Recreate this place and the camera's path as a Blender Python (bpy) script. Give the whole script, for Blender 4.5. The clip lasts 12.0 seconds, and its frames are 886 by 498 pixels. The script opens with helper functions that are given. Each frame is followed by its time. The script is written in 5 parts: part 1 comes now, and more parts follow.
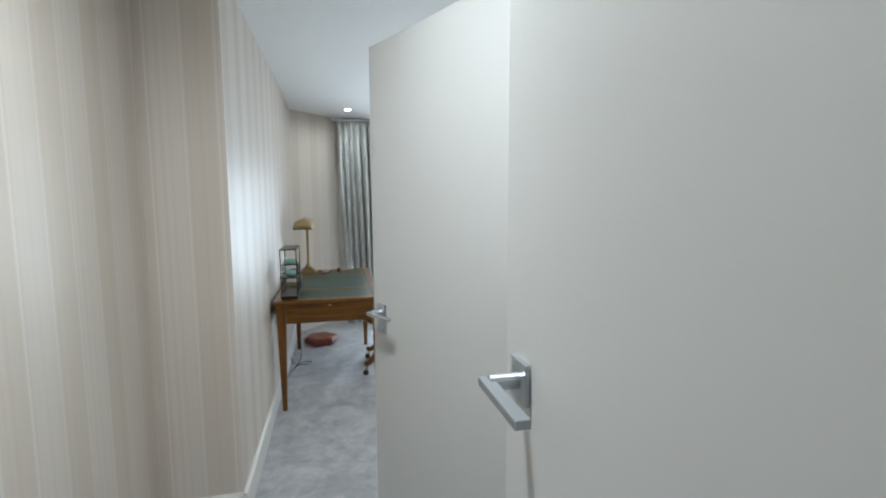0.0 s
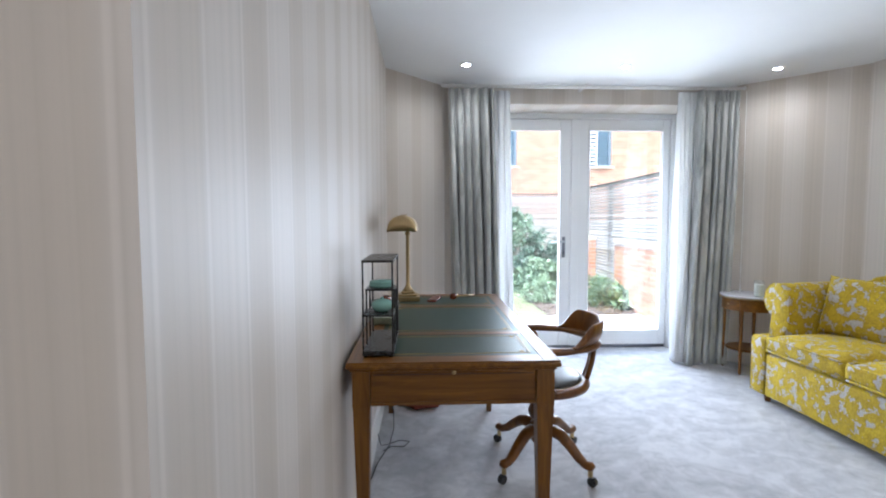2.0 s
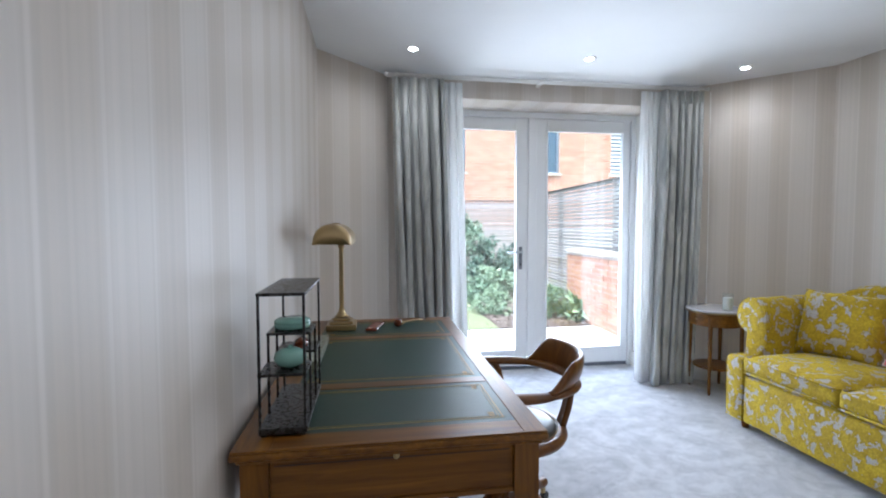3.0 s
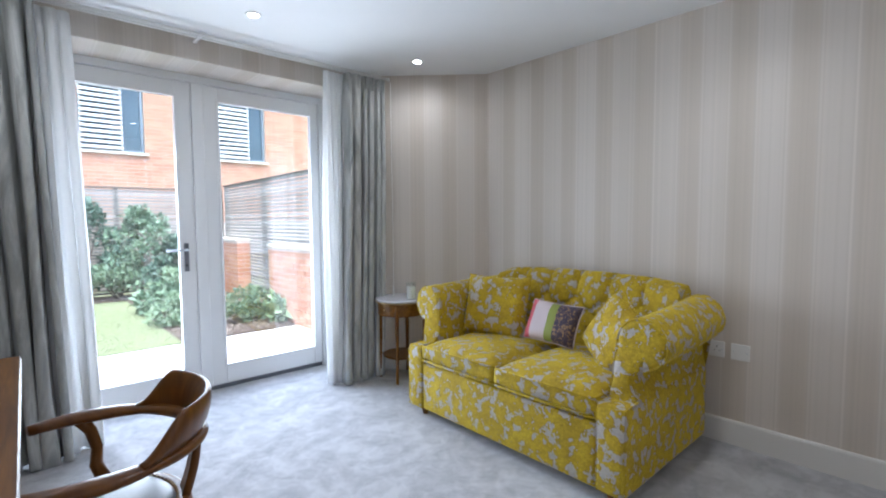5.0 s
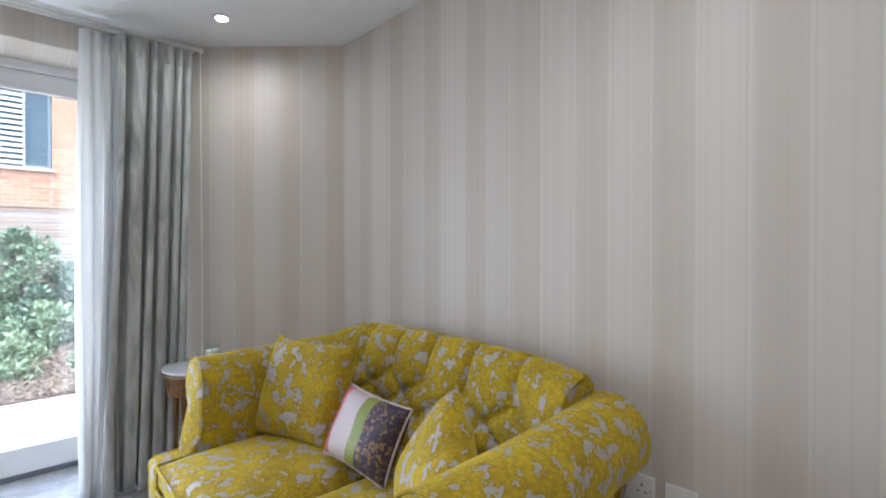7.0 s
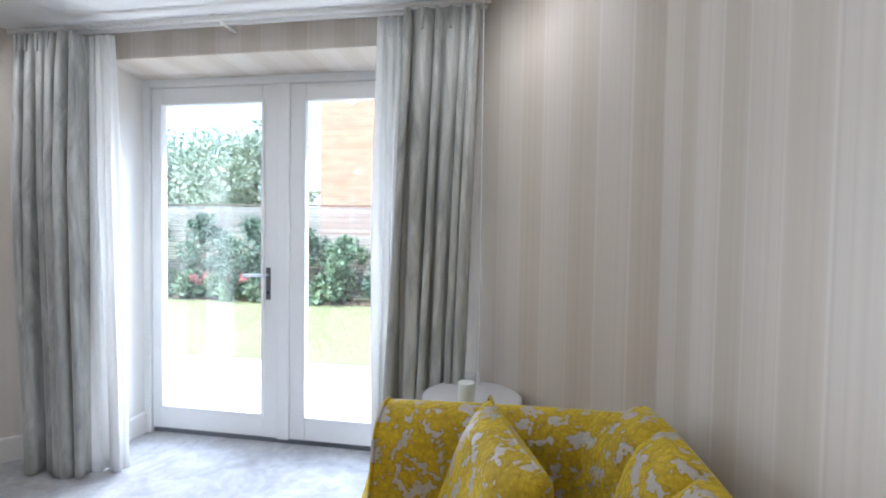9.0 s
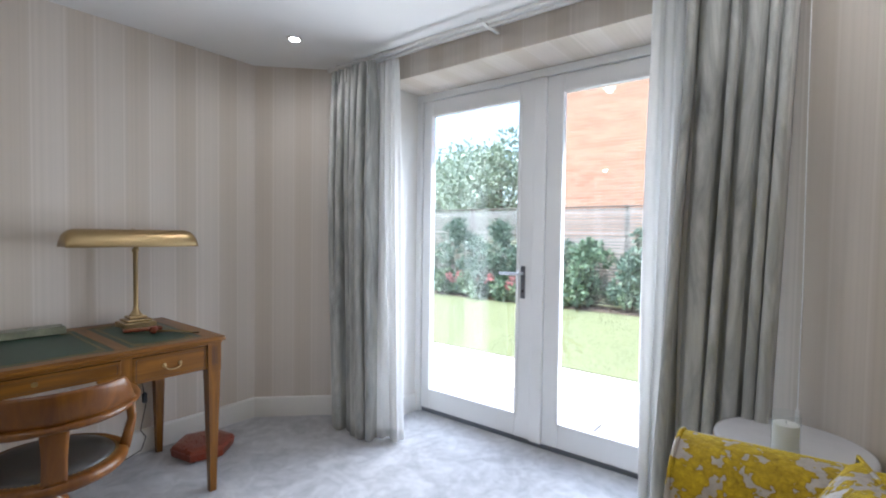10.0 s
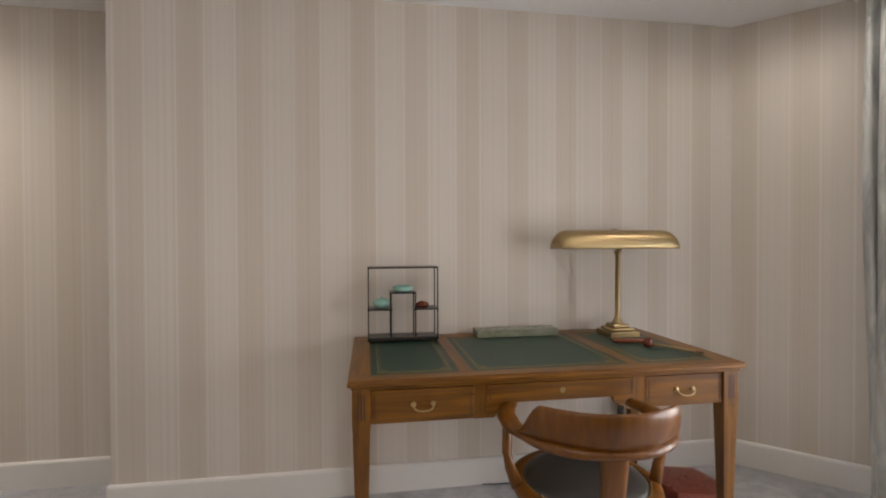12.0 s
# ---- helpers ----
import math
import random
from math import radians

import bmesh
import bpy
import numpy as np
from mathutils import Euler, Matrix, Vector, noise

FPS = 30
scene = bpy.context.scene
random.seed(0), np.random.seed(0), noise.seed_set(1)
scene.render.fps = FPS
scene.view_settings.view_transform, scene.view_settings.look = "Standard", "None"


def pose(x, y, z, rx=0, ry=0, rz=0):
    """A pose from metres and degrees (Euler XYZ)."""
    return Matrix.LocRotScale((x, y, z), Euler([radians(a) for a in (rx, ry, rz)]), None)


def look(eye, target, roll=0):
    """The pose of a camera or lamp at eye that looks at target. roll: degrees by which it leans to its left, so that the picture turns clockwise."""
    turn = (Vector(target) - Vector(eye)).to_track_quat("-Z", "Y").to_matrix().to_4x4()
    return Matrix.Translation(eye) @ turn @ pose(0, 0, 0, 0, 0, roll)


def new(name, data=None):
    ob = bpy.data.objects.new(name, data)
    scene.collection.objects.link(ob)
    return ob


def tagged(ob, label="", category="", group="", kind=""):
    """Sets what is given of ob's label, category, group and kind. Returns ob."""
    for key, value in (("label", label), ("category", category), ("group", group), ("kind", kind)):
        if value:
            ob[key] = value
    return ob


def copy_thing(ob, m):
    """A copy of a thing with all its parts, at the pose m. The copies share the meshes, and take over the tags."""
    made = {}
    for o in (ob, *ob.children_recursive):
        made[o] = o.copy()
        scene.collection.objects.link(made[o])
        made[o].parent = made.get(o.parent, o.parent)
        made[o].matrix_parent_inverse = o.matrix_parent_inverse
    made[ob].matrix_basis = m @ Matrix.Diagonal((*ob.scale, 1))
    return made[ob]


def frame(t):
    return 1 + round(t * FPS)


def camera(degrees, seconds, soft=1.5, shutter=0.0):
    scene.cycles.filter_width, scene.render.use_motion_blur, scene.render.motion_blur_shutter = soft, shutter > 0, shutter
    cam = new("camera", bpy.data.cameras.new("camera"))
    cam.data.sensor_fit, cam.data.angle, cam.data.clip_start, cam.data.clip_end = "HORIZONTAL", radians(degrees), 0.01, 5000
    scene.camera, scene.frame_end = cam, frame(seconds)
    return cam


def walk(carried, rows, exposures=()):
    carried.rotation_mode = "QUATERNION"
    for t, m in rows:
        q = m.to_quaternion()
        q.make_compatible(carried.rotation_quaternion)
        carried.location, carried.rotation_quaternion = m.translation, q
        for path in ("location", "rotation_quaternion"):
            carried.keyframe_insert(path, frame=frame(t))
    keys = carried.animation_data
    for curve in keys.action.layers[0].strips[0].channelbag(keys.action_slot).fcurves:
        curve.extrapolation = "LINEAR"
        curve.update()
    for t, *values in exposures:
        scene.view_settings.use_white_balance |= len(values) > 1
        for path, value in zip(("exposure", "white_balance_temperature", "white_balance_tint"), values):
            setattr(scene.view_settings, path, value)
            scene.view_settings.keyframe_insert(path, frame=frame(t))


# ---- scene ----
cam = camera(87.1, 12.0, soft=2.0)
PATH = [
    (0, (0.183, 0.53, 1.442), (0.635, 2.467, 1.237), -0.3),
    (0.1, (0.159, 0.608, 1.443), (0.525, 2.564, 1.243), -0.2),
    (0.2, (0.144, 0.702, 1.442), (0.423, 2.672, 1.242), -0.2),
    (0.4, (0.131, 0.895, 1.431), (0.266, 2.88, 1.234), -0.3),
    (0.5, (0.133, 0.983, 1.43), (0.215, 2.972, 1.236), -0.5),
    (1, (0.093, 1.364, 1.406), (0.075, 3.355, 1.214), -0.5),
    (1.5, (0.022, 1.777, 1.263), (0.055, 3.768, 1.075), -0.3),
    (2, (0.035, 2.194, 1.261), (0.118, 4.189, 1.138), -0.1),
    (2.5, (0.032, 2.495, 1.27), (0.236, 4.482, 1.173), -0.2),
    (4.3, (0.404, 2.927, 1.284), (1.208, 4.755, 1.167), -0.1),
    (4.5, (0.438, 2.943, 1.292), (1.397, 4.694, 1.166), -0.3),
    (5, (0.54, 2.999, 1.252), (1.874, 4.483, 1.127), -0.4),
    (5.5, (0.773, 3.028, 1.252), (2.321, 4.287, 1.124), -0.8),
    (6, (1.14, 3.063, 1.247), (2.727, 4.276, 1.154), -0.5),
    (6.5, (1.558, 3.142, 1.276), (3.076, 4.443, 1.223), -0.1),
    (8.5, (2.832, 3.787, 1.279), (3.112, 5.767, 1.259), 0.3),
    (9, (2.925, 3.993, 1.325), (2.596, 5.965, 1.26), 0.9),
    (9.5, (2.861, 4.079, 1.283), (2.032, 5.899, 1.24), 0.5),
    (10, (2.76, 4.1, 1.288), (1.528, 5.674, 1.225), 0.8),
    (10.5, (2.64, 4.036, 1.282), (1.127, 5.341, 1.206), 1.0),
    (11, (2.474, 3.899, 1.281), (0.778, 4.956, 1.21), 1.0),
    (11.5, (2.279, 3.809, 1.264), (0.448, 4.612, 1.204), 0.9),
    (12, (2.066, 3.839, 1.228), (0.09, 4.152, 1.204), -0.2),
]
EXPOSURE = [(0.0, 3.0, 5390, 1), (0.5, 2.75, 5550, 3), (1.0, 2.8, 5450, 6), (1.6, 2.95, 5450, 9), (2.5, 2.75, 5350, 9), (4.5, 2.56, 5330, 9),
            (6.0, 2.56, 5480, 10), (8.5, 2.85, 5500, 10), (9.5, 2.65, 5600, 10), (10.5, 2.46, 5750, 11), (11.5, 2.45, 6180, 12), (12.0, 2.66, 6550, 14)]
walk(cam, [(t, look(eye, target, roll)) for t, eye, target, roll in PATH], EXPOSURE)

# ---- light ----
world = bpy.data.worlds.new("sky")
scene.world = world
world.use_nodes = True
wn = world.node_tree
sky = wn.nodes.new("ShaderNodeTexSky")
sky.sky_type = "NISHITA"
sky.sun_disc = False
sky.sun_elevation = radians(70)
sky.sun_rotation = radians(200)
sky.air_density, sky.dust_density = 1.0, 4.0
wn.links.new(sky.outputs[0], wn.nodes["Background"].inputs[0])
wn.nodes["Background"].inputs[1].default_value = 0.15

sun = new("sun", bpy.data.lights.new("sun", "SUN"))
sun.data.energy, sun.data.angle, sun.data.color = 1.4, radians(14), (1.0, 0.96, 0.9)
sun.matrix_world = look((-4, 2, 24), (1.5, 9, 0))

sky_light = new("window_sky_light", bpy.data.lights.new("window_sky_light", "AREA"))
sky_light.data.shape, sky_light.data.size, sky_light.data.size_y = "RECTANGLE", 1.80, 1.6
sky_light.data.energy, sky_light.data.color = 11.5, (0.97, 0.98, 1.0)
sky_light.data.spread = radians(132)
sky_light.matrix_world = look((1.495, 6.80, 0.97), (1.495, 3.6, 0.74))


# ---- materials ----
class Nodes:
    """A material's node tree, with short calls to add nodes."""

    def __init__(self, name):
        self.m = bpy.data.materials.new(name)
        self.m.use_nodes = True
        self.t = self.m.node_tree
        self.b = self.t.nodes["Principled BSDF"]
        self.coords = self.t.nodes.new("ShaderNodeTexCoord")

    def add(self, kind, **values):
        n = self.t.nodes.new(kind)
        for k, v in values.items():
            n.inputs[k.replace("_", " ")].default_value = v
        return n

    def link(self, a, b):
        self.t.links.new(a, b)

    def noise(self, scale, detail=4.0, rough=0.55, vector=None, distort=0.0):
        n = self.add("ShaderNodeTexNoise", Scale=scale, Detail=detail, Roughness=rough, Distortion=distort)
        self.link(vector or self.coords.outputs["Object"], n.inputs["Vector"])
        return n.outputs[0]

    def noise1(self, w, scale, detail=2.0):
        n = self.add("ShaderNodeTexNoise")
        n.noise_dimensions = "1D"
        n.inputs["Scale"].default_value, n.inputs["Detail"].default_value = scale, detail
        self.link(w, n.inputs["W"])
        return n.outputs[0]

    def ramp(self, fac, stops):
        n = self.add("ShaderNodeValToRGB")
        e = n.color_ramp.elements
        while len(e) < len(stops):
            e.new(0.5)
        for s, (p, c) in zip(e, stops):
            s.position, s.color = p, (*c, 1) if len(c) == 3 else c
        self.link(fac, n.inputs[0])
        return n.outputs[0]

    def mix(self, fac, a, b, kind="MIX"):
        n = self.add("ShaderNodeMix")
        n.data_type, n.blend_type = "RGBA", kind
        for v, i in ((fac, 0), (a, 6), (b, 7)):
            if hasattr(v, "is_linked"):
                self.link(v, n.inputs[i])
            else:
                n.inputs[i].default_value = v if i == 0 else (*v, 1)
        return n.outputs[2]

    def math(self, op, a, b=0.0):
        n = self.add("ShaderNodeMath")
        n.operation = op
        for v, i in ((a, 0), (b, 1)):
            if hasattr(v, "is_linked"):
                self.link(v, n.inputs[i])
            else:
                n.inputs[i].default_value = v
        return n.outputs[0]

    def scaled(self, scale, kind="Object"):
        n = self.add("ShaderNodeMapping")
        n.inputs["Scale"].default_value = scale
        self.link(self.coords.outputs[kind], n.inputs["Vector"])
        return n.outputs[0]

    def bump(self, height, strength=0.3, distance=0.01):
        n = self.add("ShaderNodeBump", Strength=strength, Distance=distance)
        self.link(height, n.inputs["Height"])
        self.link(n.outputs[0], self.b.inputs["Normal"])

    def color(self, c):
        if hasattr(c, "is_linked"):
            self.link(c, self.b.inputs["Base Color"])
        else:
            self.b.inputs["Base Color"].default_value = (*c, 1)

    def set(self, **values):
        for k, v in values.items():
            self.b.inputs[k.replace("_", " ")].default_value = v
        return self


def mixed(c, f):
    return tuple(min(1.0, x * f) for x in c)


def plain(name, c, rough=0.5, metal=0.0, vary=0.12, scale=6.0, bump=0.1, fine=90.0, distance=0.002, **more):
    """A surface of one colour with soft stains at a large scale and grain at a fine one."""
    n = Nodes(name)
    big = n.noise(scale, 3)
    small = n.noise(fine, 3)
    c1 = n.mix(big, mixed(c, 1 - vary), mixed(c, 1 + vary))
    n.color(n.mix(n.math("MULTIPLY", small, vary), c1, mixed(c, 1 - 2 * vary)))
    n.set(Roughness=rough, Metallic=metal, **more)
    n.link(n.ramp(small, [(0.3, (rough * 0.85,) * 3), (0.7, (min(1, rough * 1.15),) * 3)]), n.b.inputs["Roughness"])
    if bump:
        n.bump(small, bump, distance)
    return n.m


def wallpaper():
    n = Nodes("striped_wallpaper")
    uv = n.add("ShaderNodeSeparateXYZ")
    n.link(n.coords.outputs["UV"], uv.inputs[0])
    u, v = uv.outputs[0], uv.outputs[1]
    f = n.math("FRACT", n.math("ADD", n.math("DIVIDE", n.math("SUBTRACT", u, 0.091), 0.262), 0.5))
    pale, tan, line, edge = (0.655, 0.596, 0.533), (0.600, 0.534, 0.459), (0.684, 0.624, 0.560), (0.616, 0.556, 0.490)
    band = n.ramp(f, [(0.0, pale), (0.19, pale), (0.215, edge), (0.232, line), (0.252, line), (0.27, edge), (0.33, tan), (0.50, mixed(tan, 0.985)), (0.67, tan), (0.715, edge), (0.728, line), (0.75, line), (0.765, edge), (0.80, pale)])
    fine = n.noise1(u, 60.0, 3.0)
    thread = n.ramp(fine, [(0.3, (0.965, 0.965, 0.955)), (0.5, (1, 1, 1)), (0.7, (1.03, 1.025, 1.02))])
    slow = n.ramp(n.noise1(u, 3.1, 1.0), [(0.35, (0.96, 0.955, 0.94)), (0.65, (1.03, 1.03, 1.03))])
    c = n.mix(1.0, n.mix(1.0, band, thread, "MULTIPLY"), slow, "MULTIPLY")
    weave = n.noise(1.0, 3, 0.6, n.scaled((900, 60, 1), "UV"))
    n.color(n.mix(n.math("MULTIPLY", weave, 0.12), c, (0.50, 0.47, 0.42)))
    n.set(Roughness=0.5)
    n.bump(n.math("ADD", fine, weave), 0.08, 0.001)
    return n.m


def carpet():
    n = Nodes("plush_carpet")
    soft = n.noise(3.2, 4, 0.6, distort=1.2)
    mid = n.noise(14.0, 4, 0.6, distort=0.8)
    pile = n.noise(420.0, 2)
    h = n.math("ADD", n.math("MULTIPLY", soft, 0.6), n.math("MULTIPLY", mid, 0.4))
    c = n.ramp(h, [(0.38, (0.33, 0.33, 0.34)), (0.5, (0.45, 0.45, 0.46)), (0.60, (0.58, 0.58, 0.585))])
    n.color(n.mix(n.math("MULTIPLY", pile, 0.35), c, (0.3, 0.3, 0.31)))
    n.set(Roughness=0.95, Sheen_Weight=0.35, Sheen_Roughness=0.5)
    n.bump(n.math("ADD", pile, n.math("MULTIPLY", mid, 2.0)), 0.5, 0.006)
    return n.m


def timber(name, dark, light, axis="x", rough=0.40, scale=1.0, coat=0.12):
    n = Nodes(name)
    s = {"x": (3, 38, 38), "y": (38, 3, 38), "z": (38, 38, 3)}[axis]
    vec = n.scaled(tuple(v * scale for v in s))
    grain = n.noise(1.0, 6, 0.62, vec, 0.6)
    blotch = n.noise(5.0, 3)
    c = n.ramp(grain, [(0.3, dark), (0.55, tuple((a + b) / 2 for a, b in zip(dark, light))), (0.75, light)])
    n.color(n.mix(n.math("MULTIPLY", blotch, 0.35), c, dark))
    n.set(Roughness=rough, Coat_Weight=coat, Coat_Roughness=0.2, Specular_IOR_Level=0.35)
    n.bump(grain, 0.06, 0.001)
    return n.m


def damask():
    """Cut velvet: raised mustard flowers with ragged leafy edges on a pale lilac-grey satin ground."""
    n = Nodes("mustard_damask_velvet")
    petals = n.add("ShaderNodeTexVoronoi", Scale=70.0)
    n.link(n.coords.outputs["Object"], petals.inputs["Vector"])
    ruffle = n.add("ShaderNodeTexVoronoi", Scale=80.0)
    n.link(n.coords.outputs["Object"], ruffle.inputs["Vector"])
    big = n.noise(22.0, 2.0, 0.5, distort=0.25)
    h = n.math("ADD", big, n.math("MULTIPLY", ruffle.outputs["Distance"], -0.17))
    mask = n.ramp(h, [(0.332, (0, 0, 0)), (0.346, (1, 1, 1))])
    rim = n.ramp(h, [(0.365, (0.78, 0.76, 0.60)), (0.43, (1, 1, 1))])
    curl = n.ramp(n.noise(60.0, 3, 0.6, distort=2.5), [(0.35, (0.80, 0.78, 0.66)), (0.5, (1, 1, 1)), (0.65, (1.10, 1.12, 1.25))])
    veins = n.ramp(petals.outputs["Distance"], [(0.15, (1.03, 1.03, 1.05)), (0.75, (0.80, 0.79, 0.66))])
    tone = n.ramp(n.noise(9, 3), [(0.3, (0.40, 0.270, 0.002)), (0.7, (0.58, 0.415, 0.006))])
    gold = n.mix(1.0, n.mix(1.0, n.mix(1.0, tone, veins, "MULTIPLY"), curl, "MULTIPLY"), rim, "MULTIPLY")
    satin = n.ramp(n.noise(60, 2), [(0.3, (0.37, 0.33, 0.29)), (0.7, (0.46, 0.415, 0.37))])
    n.color(n.mix(mask, satin, gold))
    n.set(Sheen_Roughness=0.35, Sheen_Tint=(0.95, 0.76, 0.10, 1))
    n.link(n.ramp(mask, [(0.0, (0.05,) * 3), (1.0, (0.9,) * 3)]), n.b.inputs["Sheen Weight"])
    n.link(n.ramp(mask, [(0.0, (0.45,) * 3), (1.0, (0.85,) * 3)]), n.b.inputs["Roughness"])
    pile = n.math("ADD", n.math("MULTIPLY", mask, 1.0), n.math("MULTIPLY", petals.outputs["Distance"], -0.7))
    n.bump(n.math("ADD", pile, n.math("MULTIPLY", n.noise(55.0, 3, 0.6, distort=2.5), 0.8)), 0.6, 0.005)
    return n.m


def drape(name, dark, light, translucent=0.0):
    n = Nodes(name)
    streak = n.noise(1.0, 5, 0.65, n.scaled((10, 10, 2.2)), 1.2)
    fine = n.noise(260, 2)
    c = n.ramp(streak, [(0.32, dark), (0.5, tuple((a + b) / 2 for a, b in zip(dark, light))), (0.66, light)])
    n.color(n.mix(n.math("MULTIPLY", fine, 0.2), c, dark))
    n.set(Roughness=0.55, Sheen_Weight=0.5, Sheen_Roughness=0.4)
    n.bump(fine, 0.12, 0.001)
    if translucent:
        tr = n.add("ShaderNodeBsdfTranslucent")
        tr.inputs[0].default_value = (*light, 1)
        mix = n.add("ShaderNodeMixShader")
        mix.inputs[0].default_value = translucent
        n.link(n.b.outputs[0], mix.inputs[1])
        n.link(tr.outputs[0], mix.inputs[2])
        n.link(mix.outputs[0], n.t.nodes["Material Output"].inputs[0])
    return n.m


def glass():
    n = Nodes("window_glass")
    clear = n.add("ShaderNodeBsdfTransparent")
    clear.inputs[0].default_value = (0.97, 0.985, 0.98, 1)
    shine = n.add("ShaderNodeBsdfGlossy")
    shine.inputs["Roughness"].default_value = 0.01
    mix = n.add("ShaderNodeMixShader")
    mix.inputs[0].default_value = 0.07
    n.link(clear.outputs[0], mix.inputs[1])
    n.link(shine.outputs[0], mix.inputs[2])
    n.link(mix.outputs[0], n.t.nodes["Material Output"].inputs[0])
    return n.m


def by_piece(name, stops, rough=0.8, grain=40.0, bump=0.4, distance=0.004, island=False):
    """Pieces that each take their own tone, with grain and wear on each."""
    n = Nodes(name)
    if island:
        r = n.add("ShaderNodeNewGeometry").outputs["Random Per Island"]
    else:
        r = n.add("ShaderNodeObjectInfo").outputs["Random"]
    c = n.ramp(r, stops)
    g = n.noise(grain, 4)
    n.color(n.mix(n.math("MULTIPLY", g, 0.4), c, mixed(stops[0][1], 0.7)))
    n.set(Roughness=rough)
    n.bump(g, bump, distance)
    return n.m


def lamp_glow(name, c, strength):
    n = Nodes(name)
    n.set(Emission_Strength=strength)
    n.b.inputs["Emission Color"].default_value = (*c, 1)
    n.color(c)
    return n.m


M_PAPER = wallpaper()
M_CARPET = carpet()
M_CEIL = plain("ceiling_paint", (0.85, 0.85, 0.84), 0.85, vary=0.02, bump=0.05)
M_WHITE = plain("white_satin_paint", (0.78, 0.78, 0.775), 0.35, vary=0.025, bump=0.03)
M_TRIM = plain("cream_trim_paint", (0.74, 0.72, 0.68), 0.4, vary=0.03, bump=0.03)
M_DOOR = plain("grey_white_door_paint", (0.57, 0.57, 0.555), 0.38, vary=0.03, scale=2.0, bump=0.04)
M_STEEL = plain("satin_steel", (0.50, 0.53, 0.56), 0.36, 0.9, vary=0.06, bump=0.02)
M_DARKSTEEL = plain("dark_steel", (0.22, 0.23, 0.26), 0.35, 0.9, vary=0.06, bump=0.02)
M_WOOD = timber("mahogany", (0.088, 0.031, 0.003), (0.290, 0.122, 0.011), "y", 0.36, 1.0, 0.06)
M_WOODZ = timber("mahogany_upright", (0.088, 0.031, 0.003), (0.285, 0.120, 0.011), "z", 0.36, 1.0, 0.06)
M_WOODX = timber("mahogany_across", (0.088, 0.031, 0.003), (0.290, 0.122, 0.011), "x", 0.36, 1.0, 0.06)
M_CHAIRWOOD = timber("chair_mahogany", (0.078, 0.025, 0.003), (0.235, 0.088, 0.008), "z", 0.32, 0.5, 0.1)
M_LINE = plain("ebony_line", (0.05, 0.02, 0.01), 0.4, vary=0.1)
M_GREEN = plain("green_leather", (0.007, 0.036, 0.022), 0.42, vary=0.2, scale=9, bump=0.25, fine=300, distance=0.001)
M_HIDE = plain("dark_hide", (0.035, 0.032, 0.028), 0.36, vary=0.25, scale=9, bump=0.25, fine=220, distance=0.001)
M_GOLD = plain("gold_tooling", (0.32, 0.22, 0.07), 0.45, 0.5, vary=0.2, fine=300)
M_BRASS = plain("aged_brass", (0.42, 0.31, 0.155), 0.33, 1.0, vary=0.05, scale=6, bump=0.0, fine=12)
M_BLACK = plain("black_lacquer", (0.022, 0.02, 0.018), 0.28, 0.2, vary=0.2)
M_SLAB = plain("green_grey_marble", (0.27, 0.28, 0.19), 0.3, vary=0.5, scale=30, bump=0.15, fine=70)
M_MARBLE = plain("white_marble", (0.66, 0.66, 0.68), 0.2, vary=0.1, scale=14, bump=0.02)
M_SOFA = damask()
M_DRAPE = drape("silver_grey_velvet_drape", (0.27, 0.278, 0.262), (0.60, 0.607, 0.575))
M_SHEER = drape("white_voile", (0.86, 0.86, 0.85), (0.92, 0.92, 0.91), 0.32)
M_GLASS = glass()
M_CELADON = plain("celadon_glaze", (0.25, 0.45, 0.38), 0.15, vary=0.15, scale=30, bump=0.02)
M_RED = plain("oxblood_lacquer", (0.22, 0.042, 0.020), 0.3, vary=0.3, scale=20, bump=0.1)
M_BRIAR = plain("briar_wood", (0.16, 0.035, 0.012), 0.25, vary=0.25, scale=40, bump=0.05)
M_WAX = plain("candle_wax", (0.84, 0.83, 0.79), 0.5, vary=0.02)
M_PLASTIC = plain("white_plastic", (0.78, 0.77, 0.74), 0.3, vary=0.02, bump=0.02)
M_CABLE = plain("black_cable", (0.02, 0.02, 0.02), 0.5, vary=0.1)
M_GLOW = lamp_glow("downlight_glow", (1.0, 0.96, 0.90), 6.0)
M_PINK = plain("pink_silk", (0.62, 0.10, 0.13), 0.55, vary=0.35, scale=40, bump=0.2, fine=300)
M_LILAC = plain("pale_lilac_silk", (0.55, 0.46, 0.46), 0.5, vary=0.08, bump=0.2, fine=300)
M_LIME = plain("green_silk", (0.22, 0.25, 0.03), 0.5, vary=0.15, bump=0.2, fine=300)
M_PURPLE = Nodes("dark_brocade")
M_PURPLE.color(M_PURPLE.ramp(M_PURPLE.noise(38, 4, distort=1.5), [(0.46, (0.045, 0.03, 0.055)), (0.54, (0.06, 0.04, 0.06)), (0.6, (0.28, 0.17, 0.08))]))
M_PURPLE.set(Roughness=0.6)
M_PURPLE = M_PURPLE.m
M_BRICK = by_piece("red_brick", [(0.0, (0.43, 0.205, 0.125)), (0.5, (0.50, 0.265, 0.165)), (1.0, (0.56, 0.325, 0.21))], 0.9)
M_BRICKS = by_piece("red_brick_far", [(0.0, (0.43, 0.205, 0.125)), (0.5, (0.50, 0.265, 0.165)), (1.0, (0.56, 0.325, 0.21))], 0.9, island=True)
